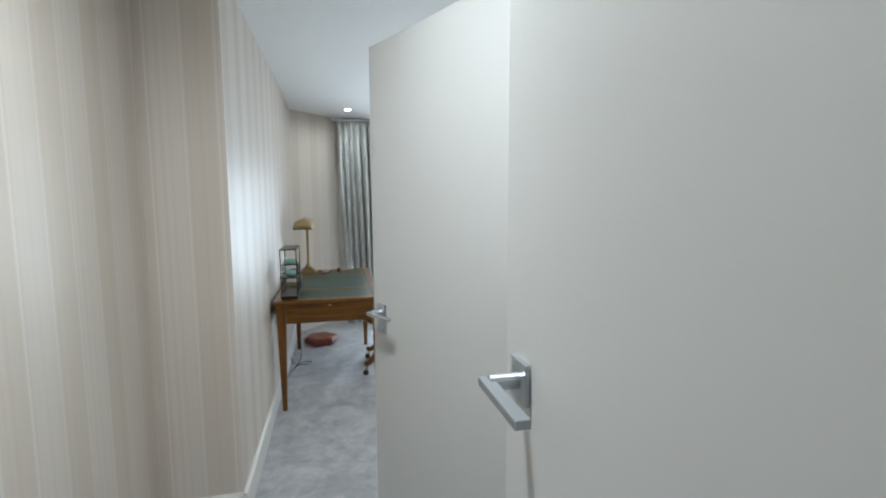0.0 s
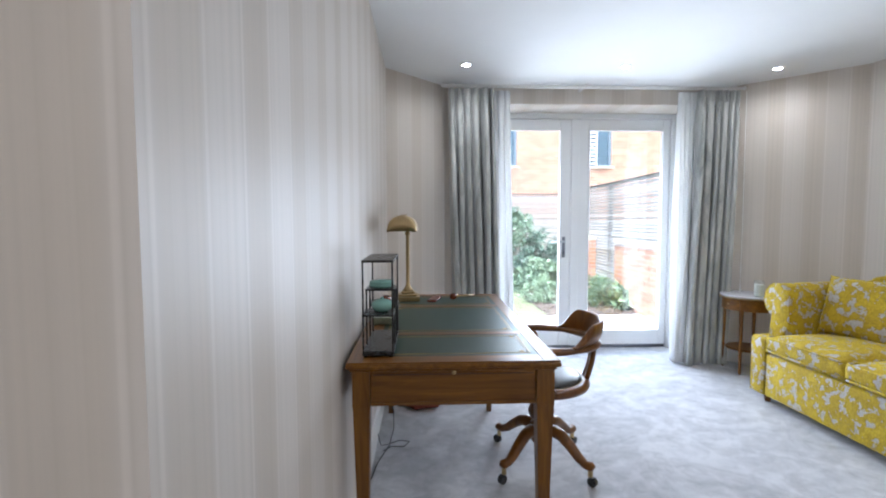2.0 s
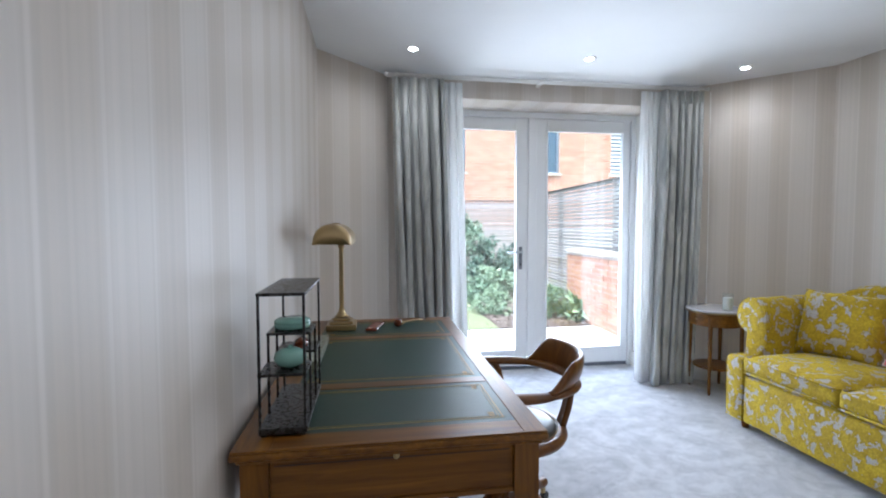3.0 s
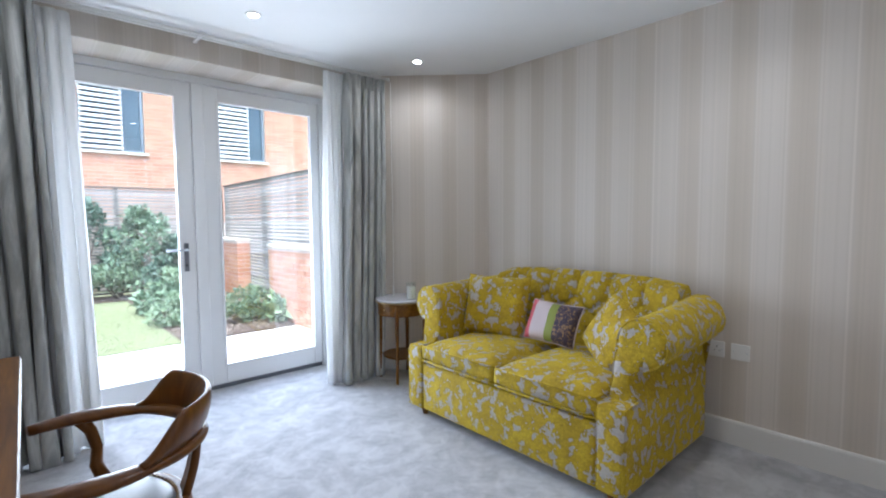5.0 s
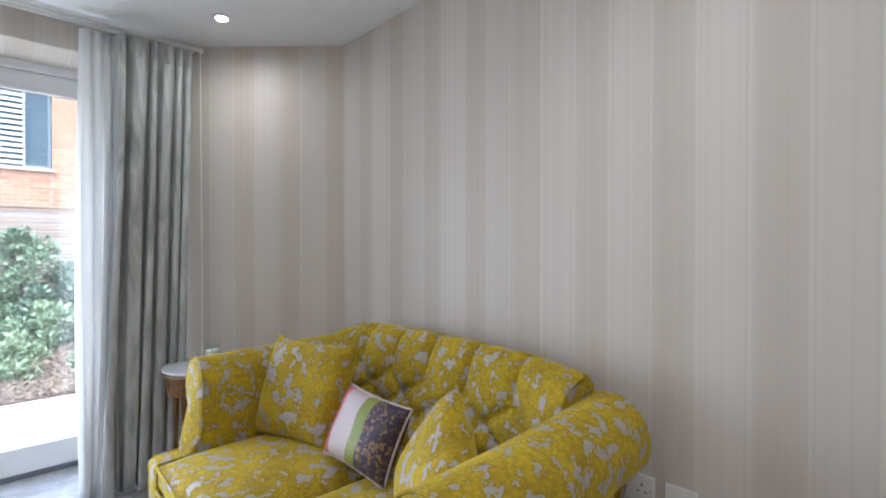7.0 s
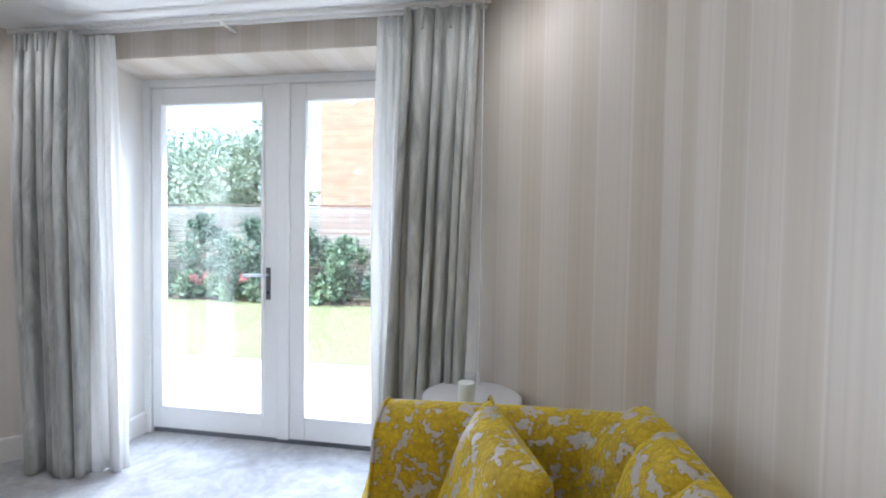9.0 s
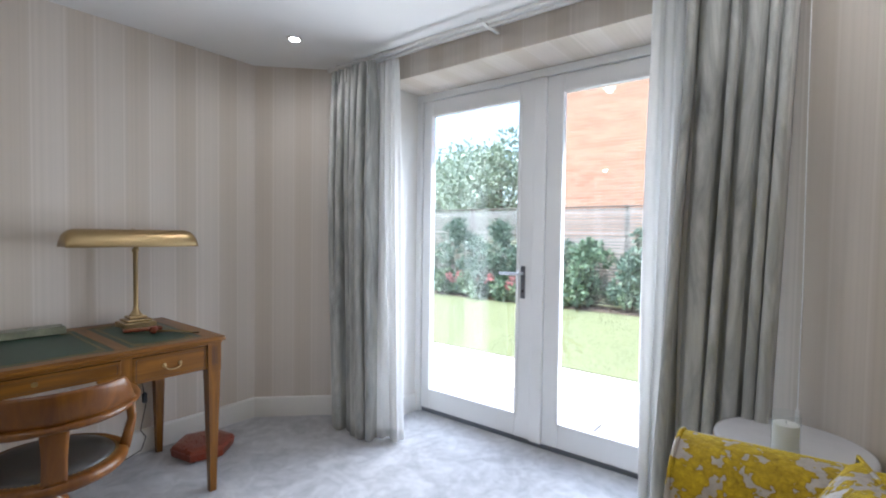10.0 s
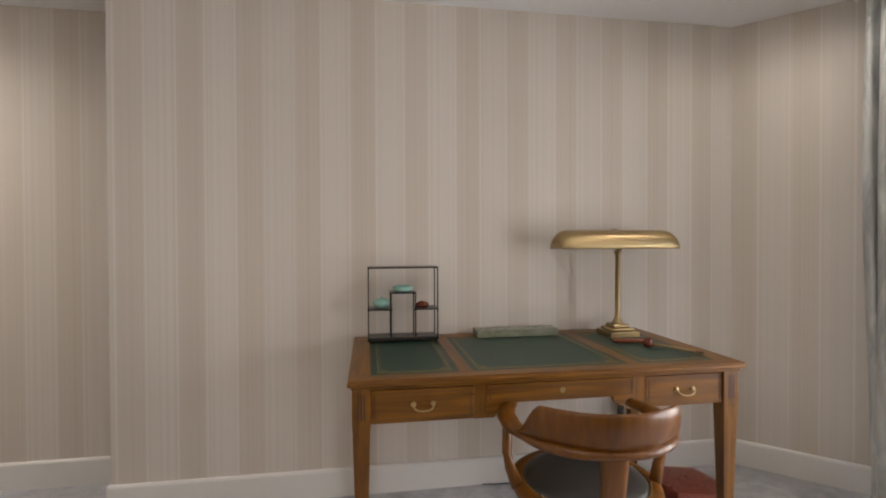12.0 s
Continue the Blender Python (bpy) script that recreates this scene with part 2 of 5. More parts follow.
M_MORTAR = plain("mortar", (0.52, 0.43, 0.36), 0.95, vary=0.1, bump=0.4)
M_STONE = plain("coping_stone", (0.52, 0.47, 0.38), 0.85, vary=0.15, bump=0.4)
M_SLAT = by_piece("weathered_cedar", [(0.0, (0.10, 0.085, 0.065)), (0.5, (0.15, 0.13, 0.105)), (1.0, (0.21, 0.19, 0.16))], 0.85, 30)
M_SLAB_PAVE = by_piece("pale_paving", [(0.0, (0.56, 0.53, 0.48)), (0.5, (0.62, 0.59, 0.54)), (1.0, (0.68, 0.65, 0.60))], 0.85, 25)
M_GRASS = plain("lawn_ground", (0.165, 0.185, 0.085), 0.95, vary=0.16, scale=3, bump=0.3, fine=60, distance=0.01)
M_BLADE = by_piece("grass_blade", [(0.0, (0.150, 0.172, 0.076)), (1.0, (0.195, 0.215, 0.105))], 0.8, island=True)
M_SOIL = plain("bark_mulch", (0.12, 0.085, 0.06), 0.95, vary=0.45, scale=30, bump=1.0, fine=50, distance=0.03)
M_CHIP = by_piece("bark_chip", [(0.0, (0.10, 0.07, 0.05)), (1.0, (0.32, 0.26, 0.2))], 0.9, island=True)
M_LEAF_DARK = by_piece("dark_leaf", [(0.0, (0.065, 0.115, 0.080)), (1.0, (0.15, 0.225, 0.150))], 0.5, island=True)
M_LEAF = by_piece("mid_leaf", [(0.0, (0.085, 0.145, 0.085)), (1.0, (0.21, 0.295, 0.17))], 0.5, island=True)
M_LEAF_PALE = by_piece("pale_leaf", [(0.0, (0.14, 0.21, 0.12)), (1.0, (0.29, 0.37, 0.22))], 0.5, island=True)
# tree leaves paled and greyed: the haze of glare is put into their colour
M_LEAF_HAZED = by_piece("hazed_tree_leaf", [(0.0, (0.24, 0.31, 0.22)), (1.0, (0.40, 0.47, 0.35))], 0.5, island=True)
M_BLOOM = by_piece("red_bloom", [(0.0, (0.46, 0.12, 0.12)), (1.0, (0.66, 0.30, 0.29))], 0.7, island=True)
M_BARK = plain("tree_bark", (0.12, 0.09, 0.065), 0.95, vary=0.3, bump=0.8, fine=20, distance=0.02)
M_FRAMEGREY = plain("grey_window_frame", (0.16, 0.19, 0.22), 0.45, vary=0.05)
M_LOUVRE = plain("pale_louvre", (0.62, 0.62, 0.60), 0.5, vary=0.05)
M_PALEGLASS = plain("pale_balcony_glass", (0.50, 0.55, 0.57), 0.1, vary=0.05, bump=0.0)
M_ROOF = plain("roof_slate", (0.12, 0.12, 0.13), 0.8, vary=0.2)
M_DARKGLASS = plain("dark_pane", (0.06, 0.09, 0.11), 0.06, vary=0.1, bump=0.0)


# ---- building helpers ----
def box(bm, x0, x1, y0, y1, z0, z1, bevel=0.0, segments=2):
    v = [bm.verts.new((x, y, z)) for x in (x0, x1) for y in (y0, y1) for z in (z0, z1)]
    f = [bm.faces.new([v[i] for i in q]) for q in ((0, 1, 3, 2), (4, 6, 7, 5), (0, 4, 5, 1), (2, 3, 7, 6), (0, 2, 6, 4), (1, 5, 7, 3))]
    if bevel:
        edges = list({e for g in f for e in g.edges})
        bmesh.ops.bevel(bm, geom=edges, offset=bevel, segments=segments, affect="EDGES", profile=0.5)
    return bm


def boxed(*size, bevel=0.0, segments=2):
    return box(bmesh.new(), *size, bevel=bevel, segments=segments)


def mesh_of(name, bm, material, smooth=False):
    bmesh.ops.recalc_face_normals(bm, faces=bm.faces)
    me = bpy.data.meshes.new(name)
    bm.to_mesh(me)
    bm.free()
    for m in material if isinstance(material, (list, tuple)) else [material]:
        me.materials.append(m)
    if smooth:
        me.polygons.foreach_set("use_smooth", [True] * len(me.polygons))
    return me


def part(name, bm, material, parent, label="", smooth=False):
    """One mesh object under a thing or a part."""
    ob = new(name, mesh_of(name, bm, material, smooth))
    ob.parent = parent
    if label:
        ob["label"] = label
    return ob


def soft(ob, angle=35):
    """Smooth shading but for the sharp edges."""
    me = ob.data
    bm = bmesh.new()
    bm.from_mesh(me)
    for e in bm.edges:
        e.smooth = len(e.link_faces) == 2 and e.calc_face_angle(0) < radians(angle)
    for f in bm.faces:
        f.smooth = True
    bm.to_mesh(me)
    bm.free()
    return ob


def thing(name, x, y, z, label, category, group="", turn=0.0, kind=""):
    ob = new(name)
    ob.empty_display_size = 0.05
    ob.matrix_world = pose(x, y, z, 0, 0, turn)
    return tagged(ob, label, category, group, kind)


def single(name, bm, material, label, category, kind="", group="", smooth=False):
    return tagged(new(name, mesh_of(name, bm, material, smooth)), label, category, group, kind)


def lathe(bm, profile, x=0.0, y=0.0, steps=28):
    """A turned solid from (radius, height) pairs."""
    rings = [[bm.verts.new((x + r * math.cos(2 * math.pi * i / steps), y + r * math.sin(2 * math.pi * i / steps), z)) for i in range(steps)] for r, z in profile]
    for a, b in zip(rings, rings[1:]):
        for i in range(steps):
            j = (i + 1) % steps
            bm.faces.new((a[i], a[j], b[j], b[i]))
    bm.faces.new(rings[0][::-1])
    bm.faces.new(rings[-1])
    return bm


def sweep(bm, points, radius, steps=10, flat=1.0, up=(0, 0, 1), caps=True):
    """A rod through points; radius may be one number or one a point; flat squeezes it along up."""
    pts = [Vector(p) for p in points]
    rings = []
    for i, p in enumerate(pts):
        d = (pts[min(i + 1, len(pts) - 1)] - pts[max(i - 1, 0)]).normalized()
        u = Vector(up)
        if abs(d.dot(u)) > 0.95:
            u = Vector((1, 0, 0))
        s = d.cross(u).normalized()
        w = s.cross(d).normalized()
        r = radius[i] if isinstance(radius, (list, tuple)) else radius
        rings.append([bm.verts.new(p + s * r * math.cos(a) + w * r * flat * math.sin(a)) for a in (2 * math.pi * k / steps for k in range(steps))])
    for a, b in zip(rings, rings[1:]):
        for i in range(steps):
            j = (i + 1) % steps
            bm.faces.new((a[i], a[j], b[j], b[i]))
    if caps:
        bm.faces.new(rings[0][::-1])
        bm.faces.new(rings[-1])
    return bm


def prism(bm, outline, lo, hi, axis="y"):
    """An outline of (a, b) pairs pushed along an axis from lo to hi."""
    def at(a, b, c):
        return {"x": (c, a, b), "y": (a, c, b), "z": (a, b, c)}[axis]
    p = [bm.verts.new(at(a, b, lo)) for a, b in outline]
    q = [bm.verts.new(at(a, b, hi)) for a, b in outline]
    bm.faces.new(p[::-1])
    bm.faces.new(q)
    for i in range(len(p)):
        j = (i + 1) % len(p)
        bm.faces.new((p[i], p[j], q[j], q[i]))
    return bm


def grid(bm, f, nu, nv, closed=False):
    """A sheet f(u, v), both from 0 to 1."""
    cols = nu if closed else nu + 1
    v = [[bm.verts.new(f(i / nu, j / nv)) for j in range(nv + 1)] for i in range(cols)]
    for i in range(nu):
        for j in range(nv):
            k = (i + 1) % cols
            bm.faces.new((v[i][j], v[k][j], v[k][j + 1], v[i][j + 1]))
    return bm


# ---- the room ----
CEIL = 2.42


def wall(name, a, b, z0=0.0, z1=CEIL, thick=0.12, material=None, u0=0.0, parent=None):
    """A wall whose papered face runs from a to b, with the room on its right; u is laid along it in metres."""
    a, b = Vector((*a, 0)), Vector((*b, 0))
    d = (b - a).normalized()
    out = Vector((-d.y, d.x, 0)) * thick
    bm = bmesh.new()
    uv = bm.loops.layers.uv.new("UVMap")
    lo = [bm.verts.new(p + Vector((0, 0, z0))) for p in (a, b, b + out, a + out)]
    hi = [bm.verts.new(p + Vector((0, 0, z1))) for p in (a, b, b + out, a + out)]
    faces = [bm.faces.new((lo[i], lo[(i + 1) % 4], hi[(i + 1) % 4], hi[i])) for i in range(4)]
    faces += [bm.faces.new(lo[::-1]), bm.faces.new(hi)]
    for f in faces:
        for loop in f.loops:
            c = loop.vert.co
            loop[uv].uv = (u0 + (c - a).dot(d) + (c - a).dot(out.normalized()), c.z)
    me = mesh_of(name, bm, material or M_PAPER)
    ob = new(name, me)
    if parent:
        ob.parent = parent
    return tagged(ob, kind="structure") if not parent else ob


LEFT, JOG, RECESS = -0.25, 2.675, -0.575
tagged(wall("wall_left", (LEFT, JOG), (LEFT, 5.83), u0=0.0, thick=0.5), "beige and cream striped wallpaper on the long wall")
tagged(wall("wall_bay_left", (LEFT, 5.83), (0.22, 6.30), u0=3.17), "striped wallpaper on the splayed corner wall")
tagged(wall("wall_bay_right", (2.66, 6.30), (3.37, 5.60), u0=7.0), "striped wallpaper on the splayed corner wall")
tagged(wall("wall_right", (3.37, 5.60), (3.44, 2.50), u0=7.986), "striped wallpaper behind the sofa")
tagged(wall("wall_back", (3.44, 2.50), (0.84, 2.50), u0=11.0), "striped wallpaper on the back wall")
tagged(wall("wall_recess", (RECESS, 0.2), (RECESS, JOG), u0=0.057, thick=0.15), "striped wallpaper in the entrance recess")
wall("wall_passage_a", (0.72, 1.50), (0.72, 0.2), material=M_WHITE)
wall("wall_passage_b", (0.72, 2.50), (0.72, 2.42), material=M_WHITE)
wall("wall_passage_over_door", (0.72, 2.42), (0.72, 1.50), z0=2.06, material=M_WHITE)
wall("wall_entrance_a", (0.72, 0.2), (0.45, 0.2), material=M_WHITE)
wall("wall_entrance_b", (-0.42, 0.2), (RECESS, 0.2), material=M_WHITE)
wall("wall_entrance_over_door", (0.45, 0.2), (-0.42, 0.2), z0=2.06, material=M_WHITE)
wall("wall_hall", (1.4, -1.4), (-1.4, -1.4), material=M_WHITE)
wall("wall_hall_left", (-1.4, -1.4), (-1.4, 0.08), material=M_WHITE)
wall("wall_hall_right", (1.4, 0.08), (1.4, -1.4), material=M_WHITE)
wall("wall_hall_front_a", (-1.4, 0.08), (RECESS - 0.15, 0.08), material=M_WHITE)
wall("wall_hall_front_b", (0.84, 0.08), (1.4, 0.08), material=M_WHITE)
wall("wall_cupboard", (1.5, 2.38), (1.5, 1.5), material=M_WHITE)
wall("wall_cupboard_side", (1.5, 1.5), (0.84, 1.5), material=M_WHITE)

# the return of the long wall that faces the entrance is the end of wall_left's block; it carries the same paper

# the window wall: piers, lintel and plaster reveals
OX0, OX1, OTOP, WIN_IN, WIN_OUT = 0.52, 2.47, 2.28, 6.30, 6.82
tagged(wall("wall_window_pier_a", (0.22, WIN_IN), (OX0, WIN_IN), thick=WIN_OUT - WIN_IN, u0=3.83), "striped wallpaper beside the garden doors")
tagged(wall("wall_window_pier_b", (OX1, WIN_IN), (2.66, WIN_IN), thick=WIN_OUT - WIN_IN, u0=6.1), "striped wallpaper beside the garden doors")
tagged(wall("wall_window_lintel", (OX0, WIN_IN), (OX1, WIN_IN), z0=OTOP, thick=WIN_OUT - WIN_IN, u0=4.1), "striped wallpaper band above the garden doors")
bm = bmesh.new()
box(bm, OX0 - 0.002, OX0 + 0.006, WIN_IN + 0.004, 6.66, 0.0, OTOP)
box(bm, OX1 - 0.006, OX1 + 0.002, WIN_IN + 0.004, 6.66, 0.0, OTOP)
tagged(new("trim_reveal", mesh_of("trim_reveal", bm, M_TRIM)), "cream painted plaster reveal round the garden doors", kind="structure")
bm = boxed(OX0, OX1, WIN_IN + 0.003, 6.66, OTOP - 0.006, OTOP + 0.002)
uv = bm.loops.layers.uv.new("UVMap")
for f in bm.faces:
    for loop in f.loops:
        loop[uv].uv = (4.1 + loop.vert.co.x - OX0, loop.vert.co.y)
tagged(new("trim_soffit", mesh_of("trim_soffit", bm, M_PAPER)), "striped wallpaper carried under the head of the opening", kind="structure")

bm = bmesh.new()
box(bm, -1.5, 3.6, -1.5, 6.75, -0.12, 0.0)
tagged(new("floor", mesh_of("floor", bm, M_CARPET)), "pale grey plush fitted carpet with brushed marks", kind="structure")
bm = bmesh.new()
box(bm, -1.5, 3.6, -1.5, 6.5, CEIL, CEIL + 0.15)
tagged(new("ceiling", mesh_of("ceiling", bm, M_CEIL)), "smooth white painted ceiling", kind="structure")


def baseboard(a, b, material=M_TRIM, high=0.135):
    """A skirting board on the room side of a wall line, with a rounded top."""
    a, b = Vector((*a, 0)), Vector((*b, 0))
    d = (b - a).normalized()
    n = Vector((d.y, -d.x, 0))
    profile = [(0.0, 0.0), (0.017, 0.0), (0.017, high - 0.012), (0.014, high - 0.004), (0.009, high), (0.0, high)]
    bm = bmesh.new()
    p = [bm.verts.new(a + n * x + Vector((0, 0, z))) for x, z in profile]
    q = [bm.verts.new(b + n * x + Vector((0, 0, z))) for x, z in profile]
    bm.faces.new(p)
    bm.faces.new(q[::-1])
    for i in range(len(p)):
        j = (i + 1) % len(p)
        bm.faces.new((p[i], q[i], q[j], p[j]))
    ob = new("baseboard", mesh_of("baseboard", bm, material))
    return tagged(ob, "cream painted skirting board along the papered wall", kind="structure")


baseboard((LEFT, JOG - 0.012), (LEFT, 5.822))
baseboard((LEFT, 5.83), (0.22, 6.30))
baseboard((0.22, 6.30), (OX0, 6.30))
baseboard((OX1, 6.30), (2.66, 6.30))
baseboard((2.66, 6.30), (3.37, 5.60))
baseboard((3.37, 5.60), (3.44, 2.50))
baseboard((3.44, 2.50), (0.84, 2.50))
baseboard((RECESS, 0.2), (RECESS, JOG))
baseboard((RECESS + 0.02, JOG), (LEFT - 0.002, JOG))
baseboard((OX0 + 0.006, WIN_IN + 0.01), (OX0 + 0.006, 6.64))
baseboard((OX1 - 0.006, 6.64), (OX1 - 0.006, WIN_IN + 0.01))


# ---- garden doors ----
def ring(bm, x0, x1, z0, z1, w, y0, y1, bottom=None, bevel=0.006):
    """Four boards round an opening: stiles, head and bottom rail, butted end to end."""
    wb = w if bottom is None else bottom
    box(bm, x0, x0 + w, y0, y1, z0, z1, bevel)
    box(bm, x1 - w, x1, y0, y1, z0, z1, bevel)
    box(bm, x0 + w, x1 - w, y0 + 0.001, y1 - 0.001, z1 - w, z1 - 0.001, bevel)
    box(bm, x0 + w, x1 - w, y0 + 0.001, y1 - 0.001, z0 + 0.001, z0 + wb, bevel)
    return bm


casing = tagged(new("window_1"), "white painted glazed double doors onto the garden", kind="structure")
casing.matrix_world = pose(0, 6.70, 0)
bm = bmesh.new()
box(bm, OX0, OX0 + 0.05, -0.06, 0.08, 0, OTOP - 0.006, 0.004)
box(bm, OX1 - 0.05, OX1, -0.06, 0.08, 0, OTOP - 0.006, 0.004)
box(bm, OX0 + 0.05, OX1 - 0.05, -0.058, 0.08, 2.225, OTOP - 0.006, 0.004)
part("window_frame", bm, M_WHITE, casing)
part("threshold", boxed(OX0 + 0.05, OX1 - 0.05, -0.032, 0.10, 0.0, 0.031, bevel=0.004), M_DARKSTEEL, casing, "dark metal door threshold")


def garden_leaf(x0, x1, pane0, pane1):
    leaf = part("door_leaf", bmesh.new(), M_WHITE, casing)
    bm = bmesh.new()
    z0, z1, p0, p1 = 0.034, 2.222, 0.18, 2.115
    box(bm, x0, pane0, -0.045, -0.006, z0, z1, 0.005)
    box(bm, pane1, x1, -0.045, -0.006, z0, z1, 0.005)
    box(bm, pane0, pane1, -0.044, -0.007, p1, z1 - 0.001, 0.005)
    box(bm, pane0, pane1, -0.044, -0.007, z0 + 0.001, p0, 0.005)
    old = leaf.data
    leaf.data = mesh_of("door_leaf", bm, M_WHITE)
    bpy.data.meshes.remove(old)
    bm = bmesh.new()
    ring(bm, pane0 - 0.016, pane1 + 0.016, p0 - 0.016, p1 + 0.016, 0.018, -0.056, -0.046, bevel=0.003)
    part("glazing_bead", bm, M_WHITE, leaf)
    pane = part("pane", boxed(pane0 - 0.006, pane1 + 0.006, -0.032, -0.026, p0 - 0.006, p1 + 0.006), M_GLASS, leaf, "clear glass pane")
    pane.visible_shadow = False
    return leaf


leaf_a = garden_leaf(0.575, 1.452, 0.652, 1.346)
leaf_b = garden_leaf(1.530, 2.415, 1.632, 2.346)
part("meeting_post", boxed(1.452, 1.530, -0.062, 0.026, 0.034, 2.222, bevel=0.006), M_WHITE, casing)
bm = boxed(1.374, 1.404, -0.052, -0.045, 0.90, 1.10, bevel=0.003)
handle = part("handle", bm, M_DARKSTEEL, leaf_a, "dark steel lever handle on a long plate")
bm = bmesh.new()
sweep(bm, [(1.389, -0.05, 1.055), (1.389, -0.095, 1.055), (1.384, -0.102, 1.055), (1.255, -0.102, 1.052)], 0.009, 10)
part("lever", bm, M_STEEL, handle, smooth=True)
part("keyhole", lathe(bmesh.new(), [(0.008, 0), (0.008, 0.002)]), M_BLACK, handle).matrix_local = pose(1.389, -0.0525, 0.945, 90)


# ---- interior doors ----
def lever_handle(leaf, x, y, z, tall, side=-1, way=1):
    """A square lever on a flat plate; y is the leaf's face, side the way it stands out, way the lever's run along x."""
    z0 = z - tall + 0.03
    y0, y1 = sorted((y, y + side * 0.008))
    plate = part("handle_plate", boxed(x - 0.026, x + 0.026, y0, y1, z0, z + 0.03, bevel=0.0015), M_STEEL, leaf, "satin steel handle plate")
    bm = bmesh.new()
    o = y + side * 0.05
    sweep(bm, [(x, y, z), (x, o, z)], 0.0115, 14)
    a, b = sorted((o - side * 0.008, o + side * 0.012))
    x0, x1 = sorted((x - way * 0.013, x + way * 0.125))
    box(bm, x0, x1, a, b, z - 0.006, z + 0.006, 0.001, 1)
    part("lever", bm, M_STEEL, plate, "satin steel square lever")
    if tall > 0.1:
        bm = lathe(bmesh.new(), [(0.009, 0), (0.009, 0.003)], steps=16)
        part("thumb_turn", bm, M_STEEL, plate).matrix_local = pose(x, y + side * 0.008, z - 0.062, 90 if side < 0 else -90)
    return plate


def flush_door(name, hx, hy, turn, label, handle_z, tall, width=0.80, high=1.987):
    """A plain leaf hinged at (hx, hy); turn is where its free edge points, in degrees."""
    d = tagged(new(name), label, kind="structure")
    d.matrix_world = pose(hx, hy, 0.006, 0, 0, turn)
    leaf = part("leaf", boxed(0, width, -0.022, 0.022, 0, high, bevel=0.002), M_DOOR, d)
    lever_handle(leaf, width - 0.064, 0.022, handle_z, tall, 1, -1)
    lever_handle(leaf, width - 0.064, -0.022, handle_z, tall, -1, -1)
    for z in (0.2, 0.98, 1.8):
        part("hinge", lathe(bmesh.new(), [(0.006, z), (0.006, z + 0.09)], -0.004, 0.022, 10), M_STEEL, d)
    part("latch_plate", boxed(width - 0.001, width + 0.0015, -0.011, 0.011, handle_z - 0.1, handle_z + 0.08), M_STEEL, leaf)
    return d


flush_door("door_1", 0.7077, 1.530, math.degrees(math.atan2(0.72, -0.344)), "open plain grey-white door with a steel lever handle", 1.029, 0.110, 0.85)
flush_door("door_2", 0.457, 0.37, 90, "open plain grey-white entrance door with a square lever handle", 1.185, 0.06, 0.815)
bm = bmesh.new()
box(bm, 0.736, 0.84, 1.50, 1.60, 0, 2.06)
box(bm, 0.704, 0.84, 2.38, 2.42, 0, 2.06)
box(bm, 0.704, 0.84, 1.60, 2.38, 2.02, 2.06)
tagged(new("trim_door_frame", mesh_of("trim_door_frame", bm, M_WHITE)), "white painted door frame", kind="structure")

# ---- curtain rail, curtains ----
rail = thing("curtain_rail", 1.48, 6.14, 2.36, "slim double cream-white curtain rail close under the ceiling", "curtain rail")
part("front_rail", sweep(bmesh.new(), [(-1.27, -0.03, 0.012), (1.27, -0.03, 0.012)], 0.010, 12), M_PLASTIC, rail, smooth=True)
part("back_rail", sweep(bmesh.new(), [(-1.27, 0.055, 0.025), (1.27, 0.055, 0.025)], 0.008, 12), M_PLASTIC, rail, smooth=True)
for x in (-1.2, -0.08, 1.2):
    part("bracket", boxed(x - 0.012, x + 0.012, -0.035, 0.157, 0.018, 0.032, bevel=0.003), M_PLASTIC, rail)
for x in (-1.28, 1.28):
    part("finial", lathe(bmesh.new(), [(0.004, -0.016), (0.014, -0.010), (0.014, 0.010), (0.004, 0.016)], x, -0.03, 14), M_PLASTIC, rail).location = (0, 0, 0.012)


